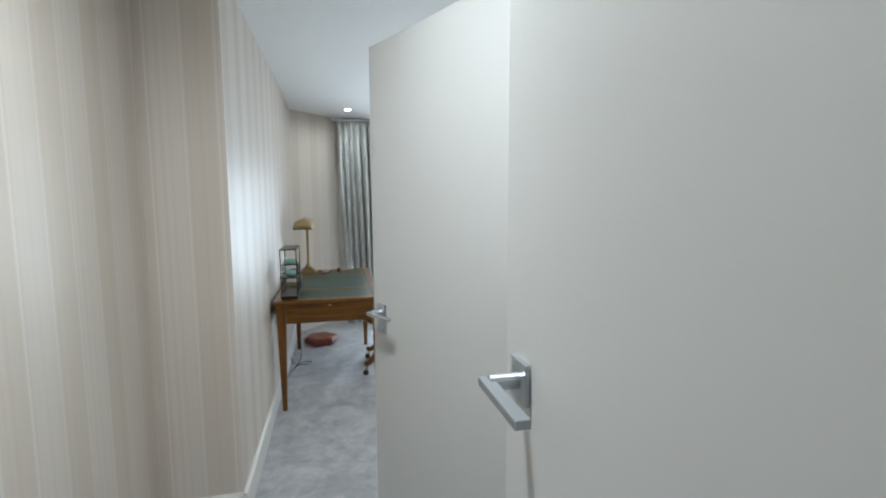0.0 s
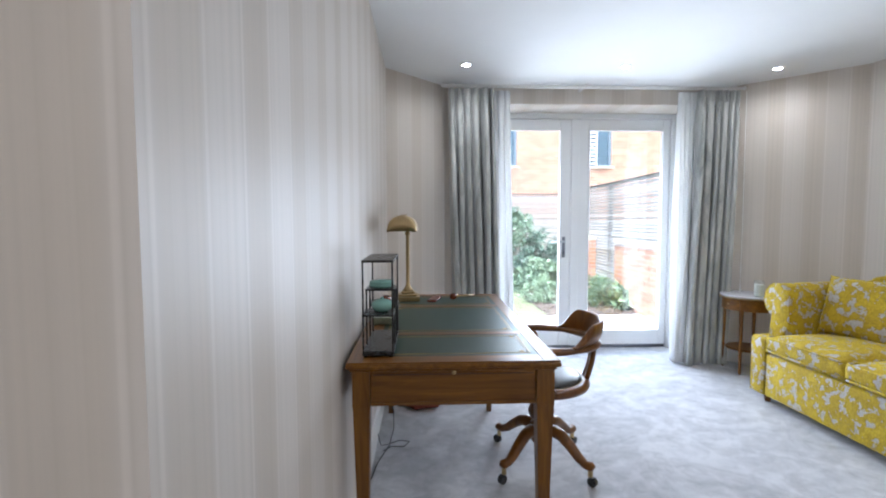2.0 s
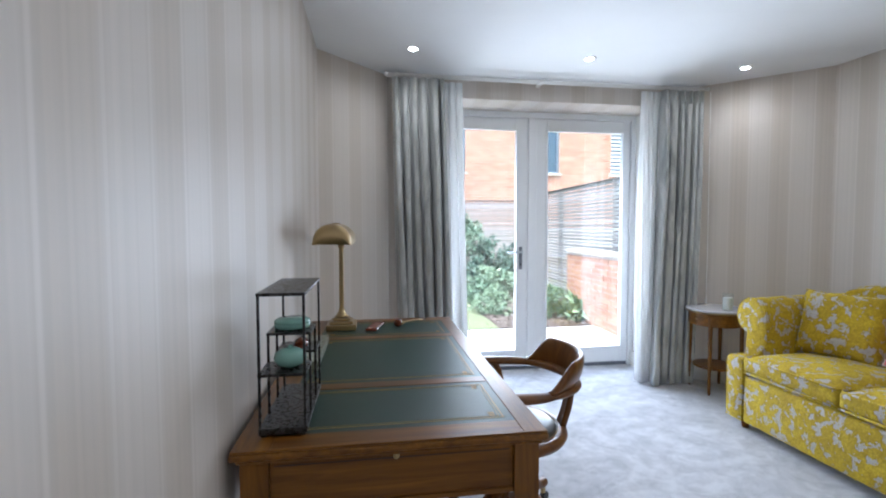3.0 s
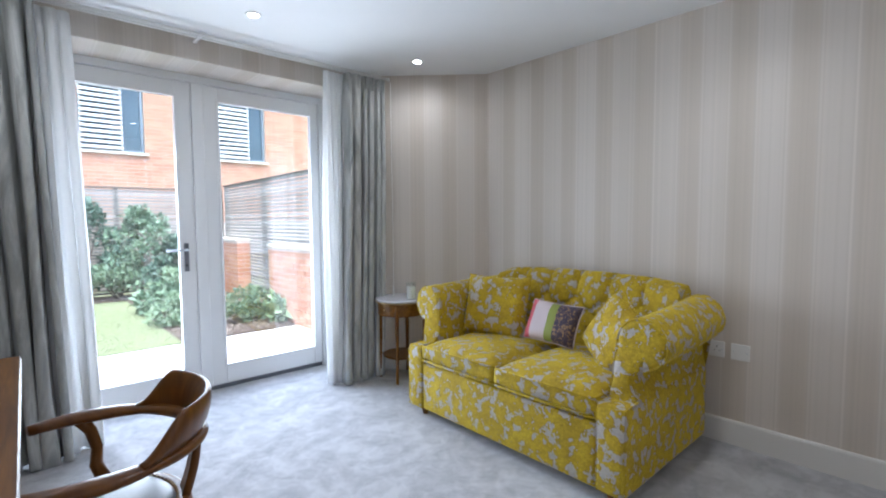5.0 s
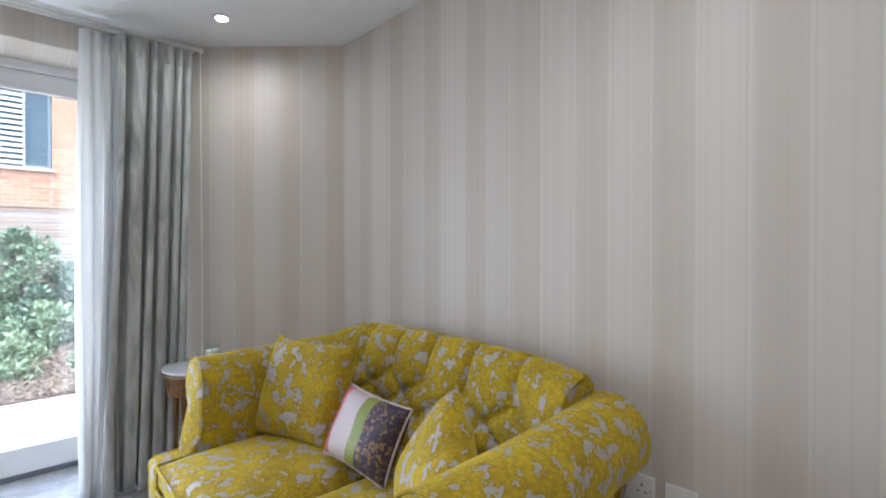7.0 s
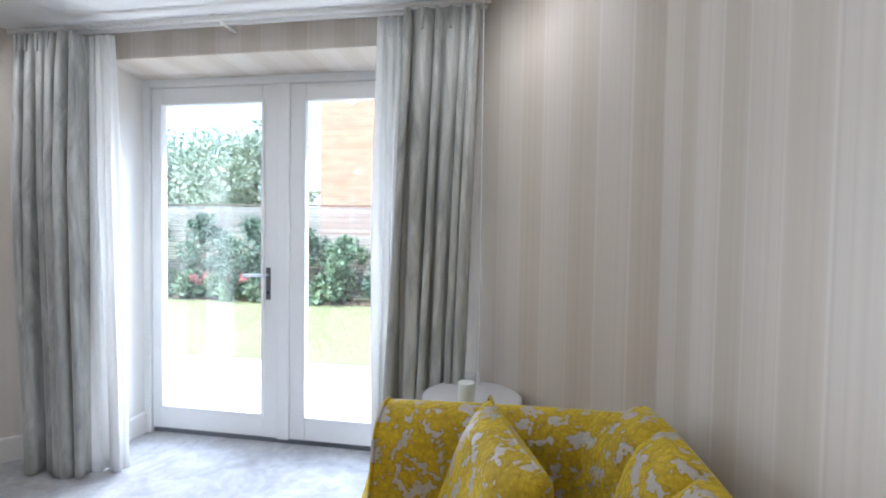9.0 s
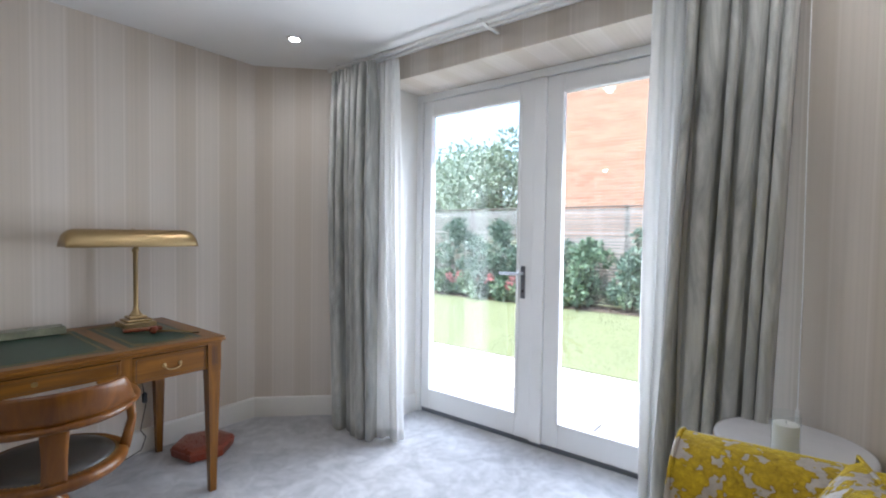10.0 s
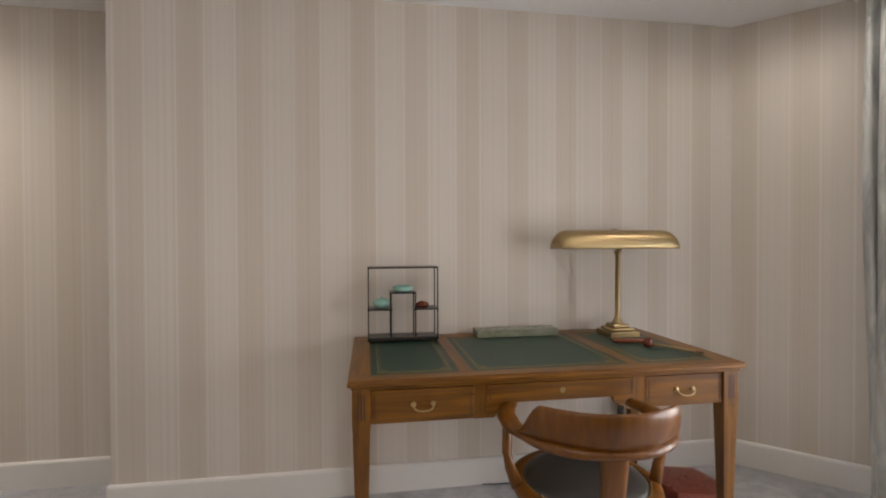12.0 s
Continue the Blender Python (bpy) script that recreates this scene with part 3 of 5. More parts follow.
def curtain(name, x0, x1, y, lean, folds, depth, material, label, seed, low=0.012, high=2.35, spread=0.0):
    """A hanging cloth: pleats pinched at the head that loosen into uneven folds below."""
    rng = random.Random(seed)
    knots = [rng.uniform(0.45, 1.6) for _ in range(folds)]
    total = sum(knots)
    edges = [sum(knots[:i]) / total for i in range(folds + 1)]
    sway = [rng.uniform(-1, 1) for _ in range(folds + 1)]
    amp = [rng.uniform(0.45, 1.25) for _ in range(folds)]

    def f(u, v):
        k = min(folds - 1, max(i for i in range(folds) if edges[i] <= u + 1e-9))
        s = (u - edges[k]) / (edges[k + 1] - edges[k])
        drop = 1 - v
        head = max(0.0, 1 - drop / 0.06)
        a = depth * amp[k] * (0.45 + 0.55 * min(1, drop * 3.0)) * (1 - 0.35 * head)
        bulge = 1.0 - 2.0 * abs(math.sin(math.pi * s)) ** 0.8
        x = x0 + (x1 - x0) * u + lean * drop + spread * drop * (u - 0.5) + 0.020 * sway[k] * drop * math.sin(math.pi * s + 4 * drop)
        x += 0.010 * math.sin(4 * math.pi * s) * (0.4 + drop)
        return (x, y + a * bulge + 0.010 * sway[k] * math.sin(3 * drop + k), low + (high - low) * v)

    bm = grid(bmesh.new(), f, folds * 18, 26)
    root = thing(name, (x0 + x1) / 2, y, low, label, "curtain", "curtains at the garden doors")
    ob = part("cloth", bm, material, root, smooth=True)
    ob.matrix_local = pose(-(x0 + x1) / 2, -y, -low)
    ob.modifiers.new("thickness", "SOLIDIFY").thickness = 0.003
    for i in range(folds):
        u = x0 + (x1 - x0) * (edges[i] + edges[i + 1]) / 2
        pleat = part("pleat", boxed(u - 0.006, u + 0.006, y - depth * 0.5, y + 0.004, high - 0.10, high - 0.004, bevel=0.002, segments=1), material, root)
        pleat.matrix_local = pose(-(x0 + x1) / 2, -y, -low)
    return root


curtain("curtain", 0.245, 0.625, 6.11, 0.055, 6, 0.072, M_DRAPE, "silver-grey velvet curtain drawn back in deep folds", 3)
curtain("voile_curtain", 0.575, 0.770, 6.175, 0.055, 4, 0.036, M_SHEER, "white voile curtain gathered at the edge of the drape", 5)
curtain("curtain", 2.37, 2.72, 6.11, -0.065, 6, 0.072, M_DRAPE, "silver-grey velvet curtain drawn back in deep folds", 8)
curtain("voile_curtain", 2.225, 2.43, 6.165, -0.02, 4, 0.036, M_SHEER, "white voile curtain gathered at the edge of the drape", 9)
cord = thing("blind_cord_pull", 2.745, 6.06, 0.62, "pale twisted curtain cord hanging beside the drape", "cord")
part("strand", sweep(bmesh.new(), [(0, 0, 1.72), (0.002, 0, 1.1), (0.006, 0, 0.5), (0.004, 0, 0.1)], 0.0022, 6), M_SHEER, cord)
part("weight", lathe(bmesh.new(), [(0.003, 0.0), (0.007, 0.02), (0.006, 0.09), (0.003, 0.1)], 0.004, 0, 10), M_PLASTIC, cord)

# ---- downlights ----
# the last three are unseen, added to brighten the room's rear and the entrance
LIGHTS = [(0.361, 5.73), (1.564, 5.73), (2.752, 5.73), (1.564, 3.72), (2.752, 3.72), (0.05, 1.4)]
down = thing("downlight", LIGHTS[0][0], LIGHTS[0][1], CEIL, "small round lit ceiling downlight with a white rim, rear and entrance ones added", "ceiling light", "ceiling downlights")
bm = bmesh.new()
lathe(bm, [(0.027, -0.002), (0.0275, -0.006), (0.038, -0.007), (0.044, -0.003), (0.044, 0.001), (0.027, 0.001)], steps=32)
part("rim", bm, M_WHITE, down, smooth=True)
part("lens", lathe(bmesh.new(), [(0.026, -0.009), (0.027, -0.0065)], steps=28), M_GLOW, down, "glowing lens")
for x, y in LIGHTS[1:]:
    copy_thing(down, pose(x, y, CEIL))
for i, (x, y) in enumerate(LIGHTS):
    lamp = new("downlight_beam", bpy.data.lights.new("downlight_beam", "SPOT"))
    lamp.data.energy, lamp.data.color = (1.9 if y > 5 else 3.4 if y > 2 else 11.0), (1.0, 0.92, 0.84)
    lamp.data.spot_size, lamp.data.spot_blend, lamp.data.shadow_soft_size = radians(150 if 2 < y < 5 else 176), 1.0, 0.04
    lamp.matrix_world = look((x, y, CEIL - 0.02), (x, y + 1e-4, 0))


# ---- writing desk ----
def drawer_handle(parent, x, y, z):
    h = part("handle", lathe(bmesh.new(), [(0.010, 0), (0.009, 0.004), (0.004, 0.006)], steps=14), M_BRASS, parent, "brass swan-neck pull")
    h.matrix_local = pose(x, y - 0.034, z, 0, 90)
    bm = bmesh.new()
    lathe(bm, [(0.009, 0), (0.008, 0.004), (0.004, 0.006)], 0, 0.068, 14)
    part("rosette", bm, M_BRASS, h)
    bm = bmesh.new()
    pts = []
    for i in range(15):
        a = math.pi * i / 14
        pts.append((0.022 * math.sin(a) ** 0.7 * 0.9, 0.034 - 0.034 * math.cos(a), 0.012 + 0.006 * math.sin(a)))
    sweep(bm, pts, 0.0028, 8)
    part("bail", bm, M_BRASS, h, smooth=True)
    return h


def writing_desk():
    d = thing("writing_desk", 0.139, 4.504, 0, "mahogany writing desk with green leather top against the papered wall", "desk")
    hx, hy, top = 0.374, 0.740, 0.775
    panels = [(-0.662, -0.352), (-0.302, 0.292), (0.346, 0.655)]
    lx0, lx1 = -0.285, 0.312
    bm = bmesh.new()
    box(bm, -hx, hx, -hy, hy, top - 0.024, top - 0.006, 0.006, 3)
    box(bm, -hx + 0.012, hx - 0.012, -hy + 0.012, hy - 0.012, top - 0.036, top - 0.0245, 0.004)
    body = part("desktop", bm, M_WOOD, d, "moulded mahogany top")
    for x0, x1, y0, y1, m in ((lx1, hx - 0.003, -hy + 0.003, hy - 0.003, M_WOOD), (-hx + 0.003, lx0, -hy + 0.003, hy - 0.003, M_WOOD), (lx0, lx1, -hy + 0.003, panels[0][0], M_WOODX),
                              (lx0, lx1, panels[0][1], panels[1][0], M_WOODX), (lx0, lx1, panels[1][1], panels[2][0], M_WOODX), (lx0, lx1, panels[2][1], hy - 0.003, M_WOODX)):
        part("crossband", boxed(x0, x1, y0, y1, top - 0.0055, top, bevel=0.0012, segments=1), m, body)
    for a, b in panels:
        leather = part("leather", boxed(lx0, lx1, a, b, top - 0.0055, top - 0.0012), M_GREEN, d, "dark green leather writing surface with gold tooling")
        for k, w in ((0.024, 0.0035), (0.034, 0.0015)):
            bm = bmesh.new()
            x0, x1, y0, y1 = lx0 + k, lx1 - k, a + k, b - k
            z0, z1 = top - 0.0012, top - 0.0006
            box(bm, x0, x1, y0, y0 + w, z0, z1)
            box(bm, x0, x1, y1 - w, y1, z0, z1)
            box(bm, x0, x0 + w, y0 + w, y1 - w, z0, z1)
            box(bm, x1 - w, x1, y0 + w, y1 - w, z0, z1)
            part("gold_border", bm, M_GOLD, leather, "gold tooled line")
        for sx in (lx0 + 0.052, lx1 - 0.052):
            for sy in (a + 0.05, b - 0.05):
                bm = bmesh.new()
                for i in range(3):
                    box(bm, sx - 0.008, sx + 0.008, sy - 0.012 + i * 0.009, sy - 0.007 + i * 0.009, top - 0.0012, top - 0.0006)
                part("gold_stamp", bm, M_GOLD, leather, "gold tooled corner stamp")
    for sx in (-1, 1):
        for sy in (-1, 1):
            cx, cy = sx * (hx - 0.052), sy * (hy - 0.046)
            bm = bmesh.new()
            for (z0, r0), (z1, r1) in (((0.0, 0.015), (0.60, 0.029)), ((0.60, 0.029), (0.615, 0.031)), ((0.615, 0.031), (0.739, 0.031))):
                v = [bm.verts.new((cx + a * r, cy + b * r, z)) for z, r in ((z0, r0), (z1, r1)) for a, b in ((-1, -1), (1, -1), (1, 1), (-1, 1))]
                for i in range(4):
                    j = (i + 1) % 4
                    bm.faces.new((v[i], v[j], v[4 + j], v[4 + i]))
                bm.faces.new(v[3::-1])
                bm.faces.new(v[4:])
            leg = part("leg", bm, M_WOODZ, d, "square tapered leg")
            if sx > 0:
                bm = bmesh.new()
                for k in (-0.010, 0.0, 0.010):
                    box(bm, cx + 0.0305, cx + 0.032, cy + k - 0.0025, cy + k + 0.0025, 0.635, 0.725)
                part("fluting", bm, M_LINE, leg)
    ex = hx - 0.083
    for sy in (-1, 1):
        y0, y1 = sorted((sy * (hy - 0.030), sy * (hy - 0.052)))
        end = part("end_panel", boxed(-ex, ex, y0, y1, 0.615, 0.739, bevel=0.002), M_WOODX, d)
        yo = sy * (hy - 0.030)
        a, b = sorted((yo, yo + sy * 0.0015))
        part("slide_gap", boxed(-ex + 0.01, ex - 0.01, a, b, 0.7225, 0.7255), M_LINE, end)
        part("bottom_moulding", boxed(-ex, ex, *sorted((yo, yo + sy * 0.006)), 0.615, 0.628, bevel=0.002), M_WOODX, end)
        k = lathe(bmesh.new(), [(0.004, 0), (0.004, 0.006), (0.008, 0.010), (0.007, 0.015), (0.002, 0.017)], steps=14)
        part("slide_knob", k, M_BRASS, end, "small brass knob").matrix_local = pose(0.0, yo, 0.733, 90 if sy < 0 else -90)
    part("back_panel", boxed(-hx + 0.030, -hx + 0.05, -hy + 0.077, hy - 0.077, 0.615, 0.739), M_WOOD, d)
    fx = hx - 0.030
    for y0, y1, z0 in ((-0.663, -0.305, 0.617), (-0.262, 0.302, 0.664), (0.345, 0.663, 0.617)):
        front = part("drawer", boxed(fx - 0.022, fx, y0, y1, z0, 0.732, bevel=0.003), M_WOOD, d, "mahogany drawer front with dark stringing")
        bm = bmesh.new()
        ring(bm, y0 + 0.012, y1 - 0.012, z0 + 0.012, 0.720, 0.0025, 0, 0.0012, bevel=0)
        s = part("stringing", bm, M_LINE, front)
        s.matrix_local = pose(fx + 0.0012, 0, 0, 0, 0, 90)
        if y1 - y0 < 0.4:
            drawer_handle(front, fx, (y0 + y1) / 2, 0.678)
        else:
            part("keyhole_plate", lathe(bmesh.new(), [(0.011, 0), (0.010, 0.002)], steps=16), M_BRASS, front).matrix_local = pose(fx, (y0 + y1) / 2, 0.700, 0, 90)
    for y0, y1 in ((-0.305, -0.262), (0.302, 0.345)):
        part("drawer_rail", boxed(fx - 0.022, fx - 0.002, y0, y1, 0.615, 0.739), M_WOODZ, d)
    for s, y in ((1, -0.305), (-1, 0.345)):
        out = [(0.0, 0.615), (0.0, 0.664), (0.085, 0.664)]
        for i in range(9):
            a = math.pi / 2 * i / 8
            out.append((0.040 + 0.045 * math.cos(a), 0.660 - 0.030 * math.sin(a)))
        out += [(0.030, 0.615)]
        part("bracket", prism(bmesh.new(), [(y + s * a + (0.043 if s > 0 else -0.043), b) for a, b in out], fx - 0.018, fx - 0.002, "x"), M_WOOD, d)
    for sy in (-1, 1):
        y0, y1 = sorted((sy * 0.322, sy * 0.668))
        part("drawer_box", boxed(-0.29, fx - 0.023, y0, y1, 0.619, 0.70), M_WOODX, d)
    return d


writing_desk()


# ---- swivel captain's chair ----
def captains_chair():
    c = thing("desk_chair", 0.640, 4.530, 0, "mahogany captain's swivel chair with a dark leather seat at the desk", "chair", turn=-8)
    seat_z = 0.425
    part("seat_frame", lathe(bmesh.new(), [(0.18, seat_z - 0.012), (0.218, seat_z - 0.010), (0.232, seat_z - 0.002), (0.240, seat_z + 0.014), (0.237, seat_z + 0.030), (0.226, seat_z + 0.037), (0.198, seat_z + 0.038), (0.194, seat_z + 0.030)], steps=56), M_CHAIRWOOD, c, smooth=True)
    part("seat", lathe(bmesh.new(), [(0.195, seat_z + 0.025), (0.197, seat_z + 0.036), (0.186, seat_z + 0.047), (0.15, seat_z + 0.058), (0.08, seat_z + 0.064), (0.005, seat_z + 0.066)], steps=48), M_HIDE, c, "dark leather seat pad edged with brass nails", smooth=True)
    bm = bmesh.new()
    for i in range(72):
        a = 2 * math.pi * i / 72
        lathe(bm, [(0.0035, seat_z + 0.037), (0.003, seat_z + 0.040), (0.001, seat_z + 0.041)], 0.201 * math.cos(a), 0.201 * math.sin(a), 6)
    part("nailheads", bm, M_BRASS, c, "row of brass nails")
    part("pedestal", lathe(bmesh.new(), [(0.12, 0.42), (0.115, 0.405), (0.05, 0.398), (0.045, 0.385), (0.058, 0.372), (0.060, 0.360), (0.036, 0.345), (0.034, 0.335), (0.056, 0.31), (0.068, 0.28), (0.060, 0.25), (0.038, 0.232), (0.040, 0.222), (0.056, 0.215), (0.058, 0.13), (0.045, 0.115), (0.03, 0.105), (0.012, 0.095)][::-1], steps=32), M_CHAIRWOOD, c, "turned pedestal", smooth=True)
    for k in range(4):
        a = radians(47 + 90 * k)
        d = Vector((math.cos(a), math.sin(a), 0))
        prof = [(0.045, 0.185), (0.085, 0.195), (0.13, 0.185), (0.18, 0.15), (0.225, 0.112), (0.262, 0.092), (0.292, 0.094), (0.305, 0.088)]
        rad = [0.032, 0.034, 0.031, 0.028, 0.025, 0.022, 0.024, 0.016]
        leg = part("leg", sweep(bmesh.new(), [d * r + Vector((0, 0, z)) for r, z in prof], rad, 12, 0.9), M_CHAIRWOOD, c, "curved splayed foot", smooth=True)
        p = d * 0.288
        bm = bmesh.new()
        sweep(bm, [p + Vector((0, 0, 0.075)), p + Vector((0, 0, 0.045))], 0.012, 10)
        part("caster_stem", bm, M_BRASS, leg)
        s = Vector((-d.y, d.x, 0))
        bm = sweep(bmesh.new(), [p - s * 0.011 + d * 0.012 + Vector((0, 0, 0.0225)), p + s * 0.011 + d * 0.012 + Vector((0, 0, 0.0225))], 0.0225, 18)
        part("caster", bm, M_BLACK, leg, "dark caster wheel")
    # horseshoe arm rail: broad and flat, open towards the desk
    rail_z = 0.655
    line = []
    for i in range(41):
        a = radians(-122 + 244 * i / 40)
        r = 0.248
        x = r * math.cos(a) + 0.012
        line.append((x if abs(a) < 1.6 else x * 1.25, r * math.sin(a) * (1.0 if abs(a) < 1.6 else 1.02), rail_z))
    rad = [0.024 + 0.008 * abs(math.sin(4 * math.pi * i / 40)) for i in range(41)]
    part("arm_rail", sweep(bmesh.new(), line, rad, 14, 0.58), M_CHAIRWOOD, c, "curved arm rail", smooth=True)
    # crest: a curved board on the rail that swoops down at both ends
    def crest(u, v):
        a = radians(-66 + 132 * v)
        e = min(1.0, (1 - abs(2 * v - 1)) / 0.36)
        rise = 0.010 + 0.102 * (e * e * (3 - 2 * e))
        t = 2 * math.pi * u
        r = 0.254 + 0.014 * rise / 0.1 * (0.5 + 0.5 * math.sin(t)) * 1.6
        w = 0.017 * math.cos(t)
        z = rail_z + 0.008 + rise * (0.5 + 0.5 * math.sin(t))
        return ((r + w) * math.cos(a) + 0.012, (r + w) * math.sin(a), z)
    bm = grid(bmesh.new(), crest, 20, 48, True)
    bmesh.ops.holes_fill(bm, edges=[e for e in bm.edges if e.is_boundary], sides=0)
    part("crest_rail", bm, M_CHAIRWOOD, c, "raised curved back crest", smooth=True)
    for s in (-1, 1):
        pts = [(0.025, s * 0.222, 0.445), (0.0, s * 0.244, 0.50), (0.004, s * 0.254, 0.55), (-0.010, s * 0.250, 0.61), (-0.035, s * 0.244, 0.652)]
        part("arm_support", sweep(bmesh.new(), pts, [0.021, 0.018, 0.016, 0.017, 0.020], 10), M_CHAIRWOOD, c, "curved arm support", smooth=True)
    def splat(u, v):
        a = (u - 0.5) * (0.27 + 0.05 * abs(2 * v - 1) ** 2)
        r = 0.222 + 0.036 * v + 0.010 * math.sin(math.pi * v)
        return (r * math.cos(a) + 0.010, r * math.sin(a), 0.455 + 0.20 * v)
    sp = part("back_splat", grid(bmesh.new(), splat, 6, 12), M_CHAIRWOOD, c, "broad back splat", smooth=True)
    sp.modifiers.new("thickness", "SOLIDIFY").thickness = 0.022
    return c


captains_chair()

# ---- things on the desk ----
TOP = 0.7752
rack = thing("display_rack", -0.128, 3.993, TOP, "small black stepped display stand on the desk", "display stand")
hx, hy = 0.056, 0.163
part("tray", boxed(-hx, hx, -hy, hy, 0.006, 0.022, bevel=0.002), M_BLACK, rack, "black lacquer base tray")
for sx in (-1, 1):
    for sy in (-1, 1):
        part("foot", boxed(sx * 0.045 - 0.006, sx * 0.045 + 0.006, sy * 0.150 - 0.006, sy * 0.150 + 0.006, 0.0, 0.006), M_BLACK, rack)
        part("post", boxed(sx * (hx - 0.004) - 0.003, sx * (hx - 0.004) + 0.003, sy * (hy - 0.004) - 0.003, sy * (hy - 0.004) + 0.003, 0.022, 0.338), M_BLACK, rack)
        part("inner_post", boxed(sx * (hx - 0.004) - 0.003, sx * (hx - 0.004) + 0.003, sy * 0.056 - 0.003, sy * 0.056 + 0.003, 0.022, 0.222), M_BLACK, rack)
part("top_shelf", boxed(-hx, hx, -hy, hy, 0.338, 0.346, bevel=0.001), M_BLACK, rack)
part("shelf", boxed(-hx, hx, -hy, -0.050, 0.146, 0.153, bevel=0.001), M_BLACK, rack)
part("shelf", boxed(-hx, hx, 0.050, hy, 0.146, 0.153, bevel=0.001), M_BLACK, rack)
part("shelf", boxed(-hx, hx, -0.060, 0.060, 0.222, 0.229, bevel=0.001), M_BLACK, rack)

jar = thing("celadon_jar", -0.118, 3.893, TOP + 0.153, "small round pale green glazed jar on the stand", "jar")
part("body", lathe(bmesh.new(), [(0.018, 0), (0.032, 0.008), (0.040, 0.022), (0.036, 0.036), (0.022, 0.044), (0.006, 0.046)], steps=28), M_CELADON, jar, smooth=True)
part("knob", lathe(bmesh.new(), [(0.006, 0.045), (0.007, 0.050), (0.002, 0.054)], steps=14), M_CELADON, jar, smooth=True)
dish = thing("celadon_box", -0.128, 3.993, TOP + 0.229, "flat pale green porcelain box with a lid on the stand", "box")
part("body", lathe(bmesh.new(), [(0.036, 0), (0.046, 0.004), (0.047, 0.014), (0.046, 0.015)], steps=32), M_CELADON, dish, smooth=True)
part("lid", lathe(bmesh.new(), [(0.047, 0.0155), (0.046, 0.022), (0.038, 0.027), (0.005, 0.029)], steps=32), M_CELADON, dish, smooth=True)
stone = thing("carved_stone", -0.12, 4.085, TOP + 0.153, "small carved brown and green stone ornament on the stand", "ornament")
bm = bmesh.new()
bmesh.ops.create_icosphere(bm, subdivisions=3, radius=1)
for v in bm.verts:
    v.co = Vector((v.co.x * 0.020, v.co.y * 0.032, max(-0.55, v.co.z) * 0.018 + 0.0099)) * (1 + 0.15 * noise.noise(v.co * 2.2))
    v.co.z = max(0.0, v.co.z)
part("carving", bm, M_BRIAR, stone, smooth=True)
bar = thing("marble_slab", -0.152, 4.552, TOP, "rough-edged green-grey marble bar on the desk", "marble slab")
bm = boxed(-0.050, 0.050, -0.205, 0.205, 0.0, 0.034, bevel=0.003)
bmesh.ops.subdivide_edges(bm, edges=[e for e in bm.edges if e.calc_length() > 0.02], cuts=6, use_grid_fill=True)
for v in bm.verts:
    if v.co.z > 0.002:
        v.co += 0.0025 * noise.noise_vector(v.co * 45)
part("bar", bm, M_SLAB, bar)

lamp = thing("bankers_lamp", -0.062, 5.045, TOP, "brass desk lamp with a long half-round brass shade", "desk lamp")
bm = bmesh.new()
box(bm, -0.072, 0.072, -0.075, 0.075, 0.0, 0.026, 0.003)
box(bm, -0.056, 0.056, -0.060, 0.060, 0.0265, 0.040, 0.006, 3)
box(bm, -0.040, 0.040, -0.043, 0.043, 0.0405, 0.056, 0.006, 3)
part("base", bm, M_BRASS, lamp, "stepped square brass base")
part("stem", lathe(bmesh.new(), [(0.034, 0.0565), (0.026, 0.066), (0.017, 0.080), (0.013, 0.095), (0.0115, 0.11), (0.0115, 0.395), (0.016, 0.40), (0.016, 0.412), (0.009, 0.416), (0.009, 0.44)], steps=24), M_BRASS, lamp, smooth=True)
sh = []
for i in range(13):
    a = math.pi * i / 12
    sh.append((0.082 * math.cos(a), 0.018 + 0.074 * math.sin(a)))
outline = [(0.086, 0.0)] + sh + [(-0.086, 0.0)]
bm = bmesh.new()
rows = []
for y, k in ((-0.325, 0.02), (-0.3245, 0.45), (-0.318, 0.72), (-0.303, 0.90), (-0.280, 0.985), (-0.255, 1.0), (0.255, 1.0), (0.280, 0.985), (0.303, 0.90), (0.318, 0.72), (0.3245, 0.45), (0.325, 0.02)):
    rows.append([bm.verts.new((x * (0.82 + 0.18 * k), y * 0.94, z * k)) for x, z in outline])
for a, b in zip(rows, rows[1:]):
    for i in range(len(outline) - 1):
        bm.faces.new((a[i], a[i + 1], b[i + 1], b[i]))
shade = part("shade", bm, M_BRASS, lamp, "polished brass trough shade", smooth=True)
shade.location = (-0.022, -0.004, 0.424)
shade.modifiers.new("thickness", "SOLIDIFY").thickness = 0.0025
part("shade_seam", boxed(-0.02, 0.02, -0.004, 0.004, 0.0925, 0.097, bevel=0.002), M_BRASS, shade)
part("switch_knob", lathe(bmesh.new(), [(0.004, 0.428), (0.006, 0.42), (0.003, 0.414)][::-1], 0.03, 0.0, 10), M_BRASS, lamp)

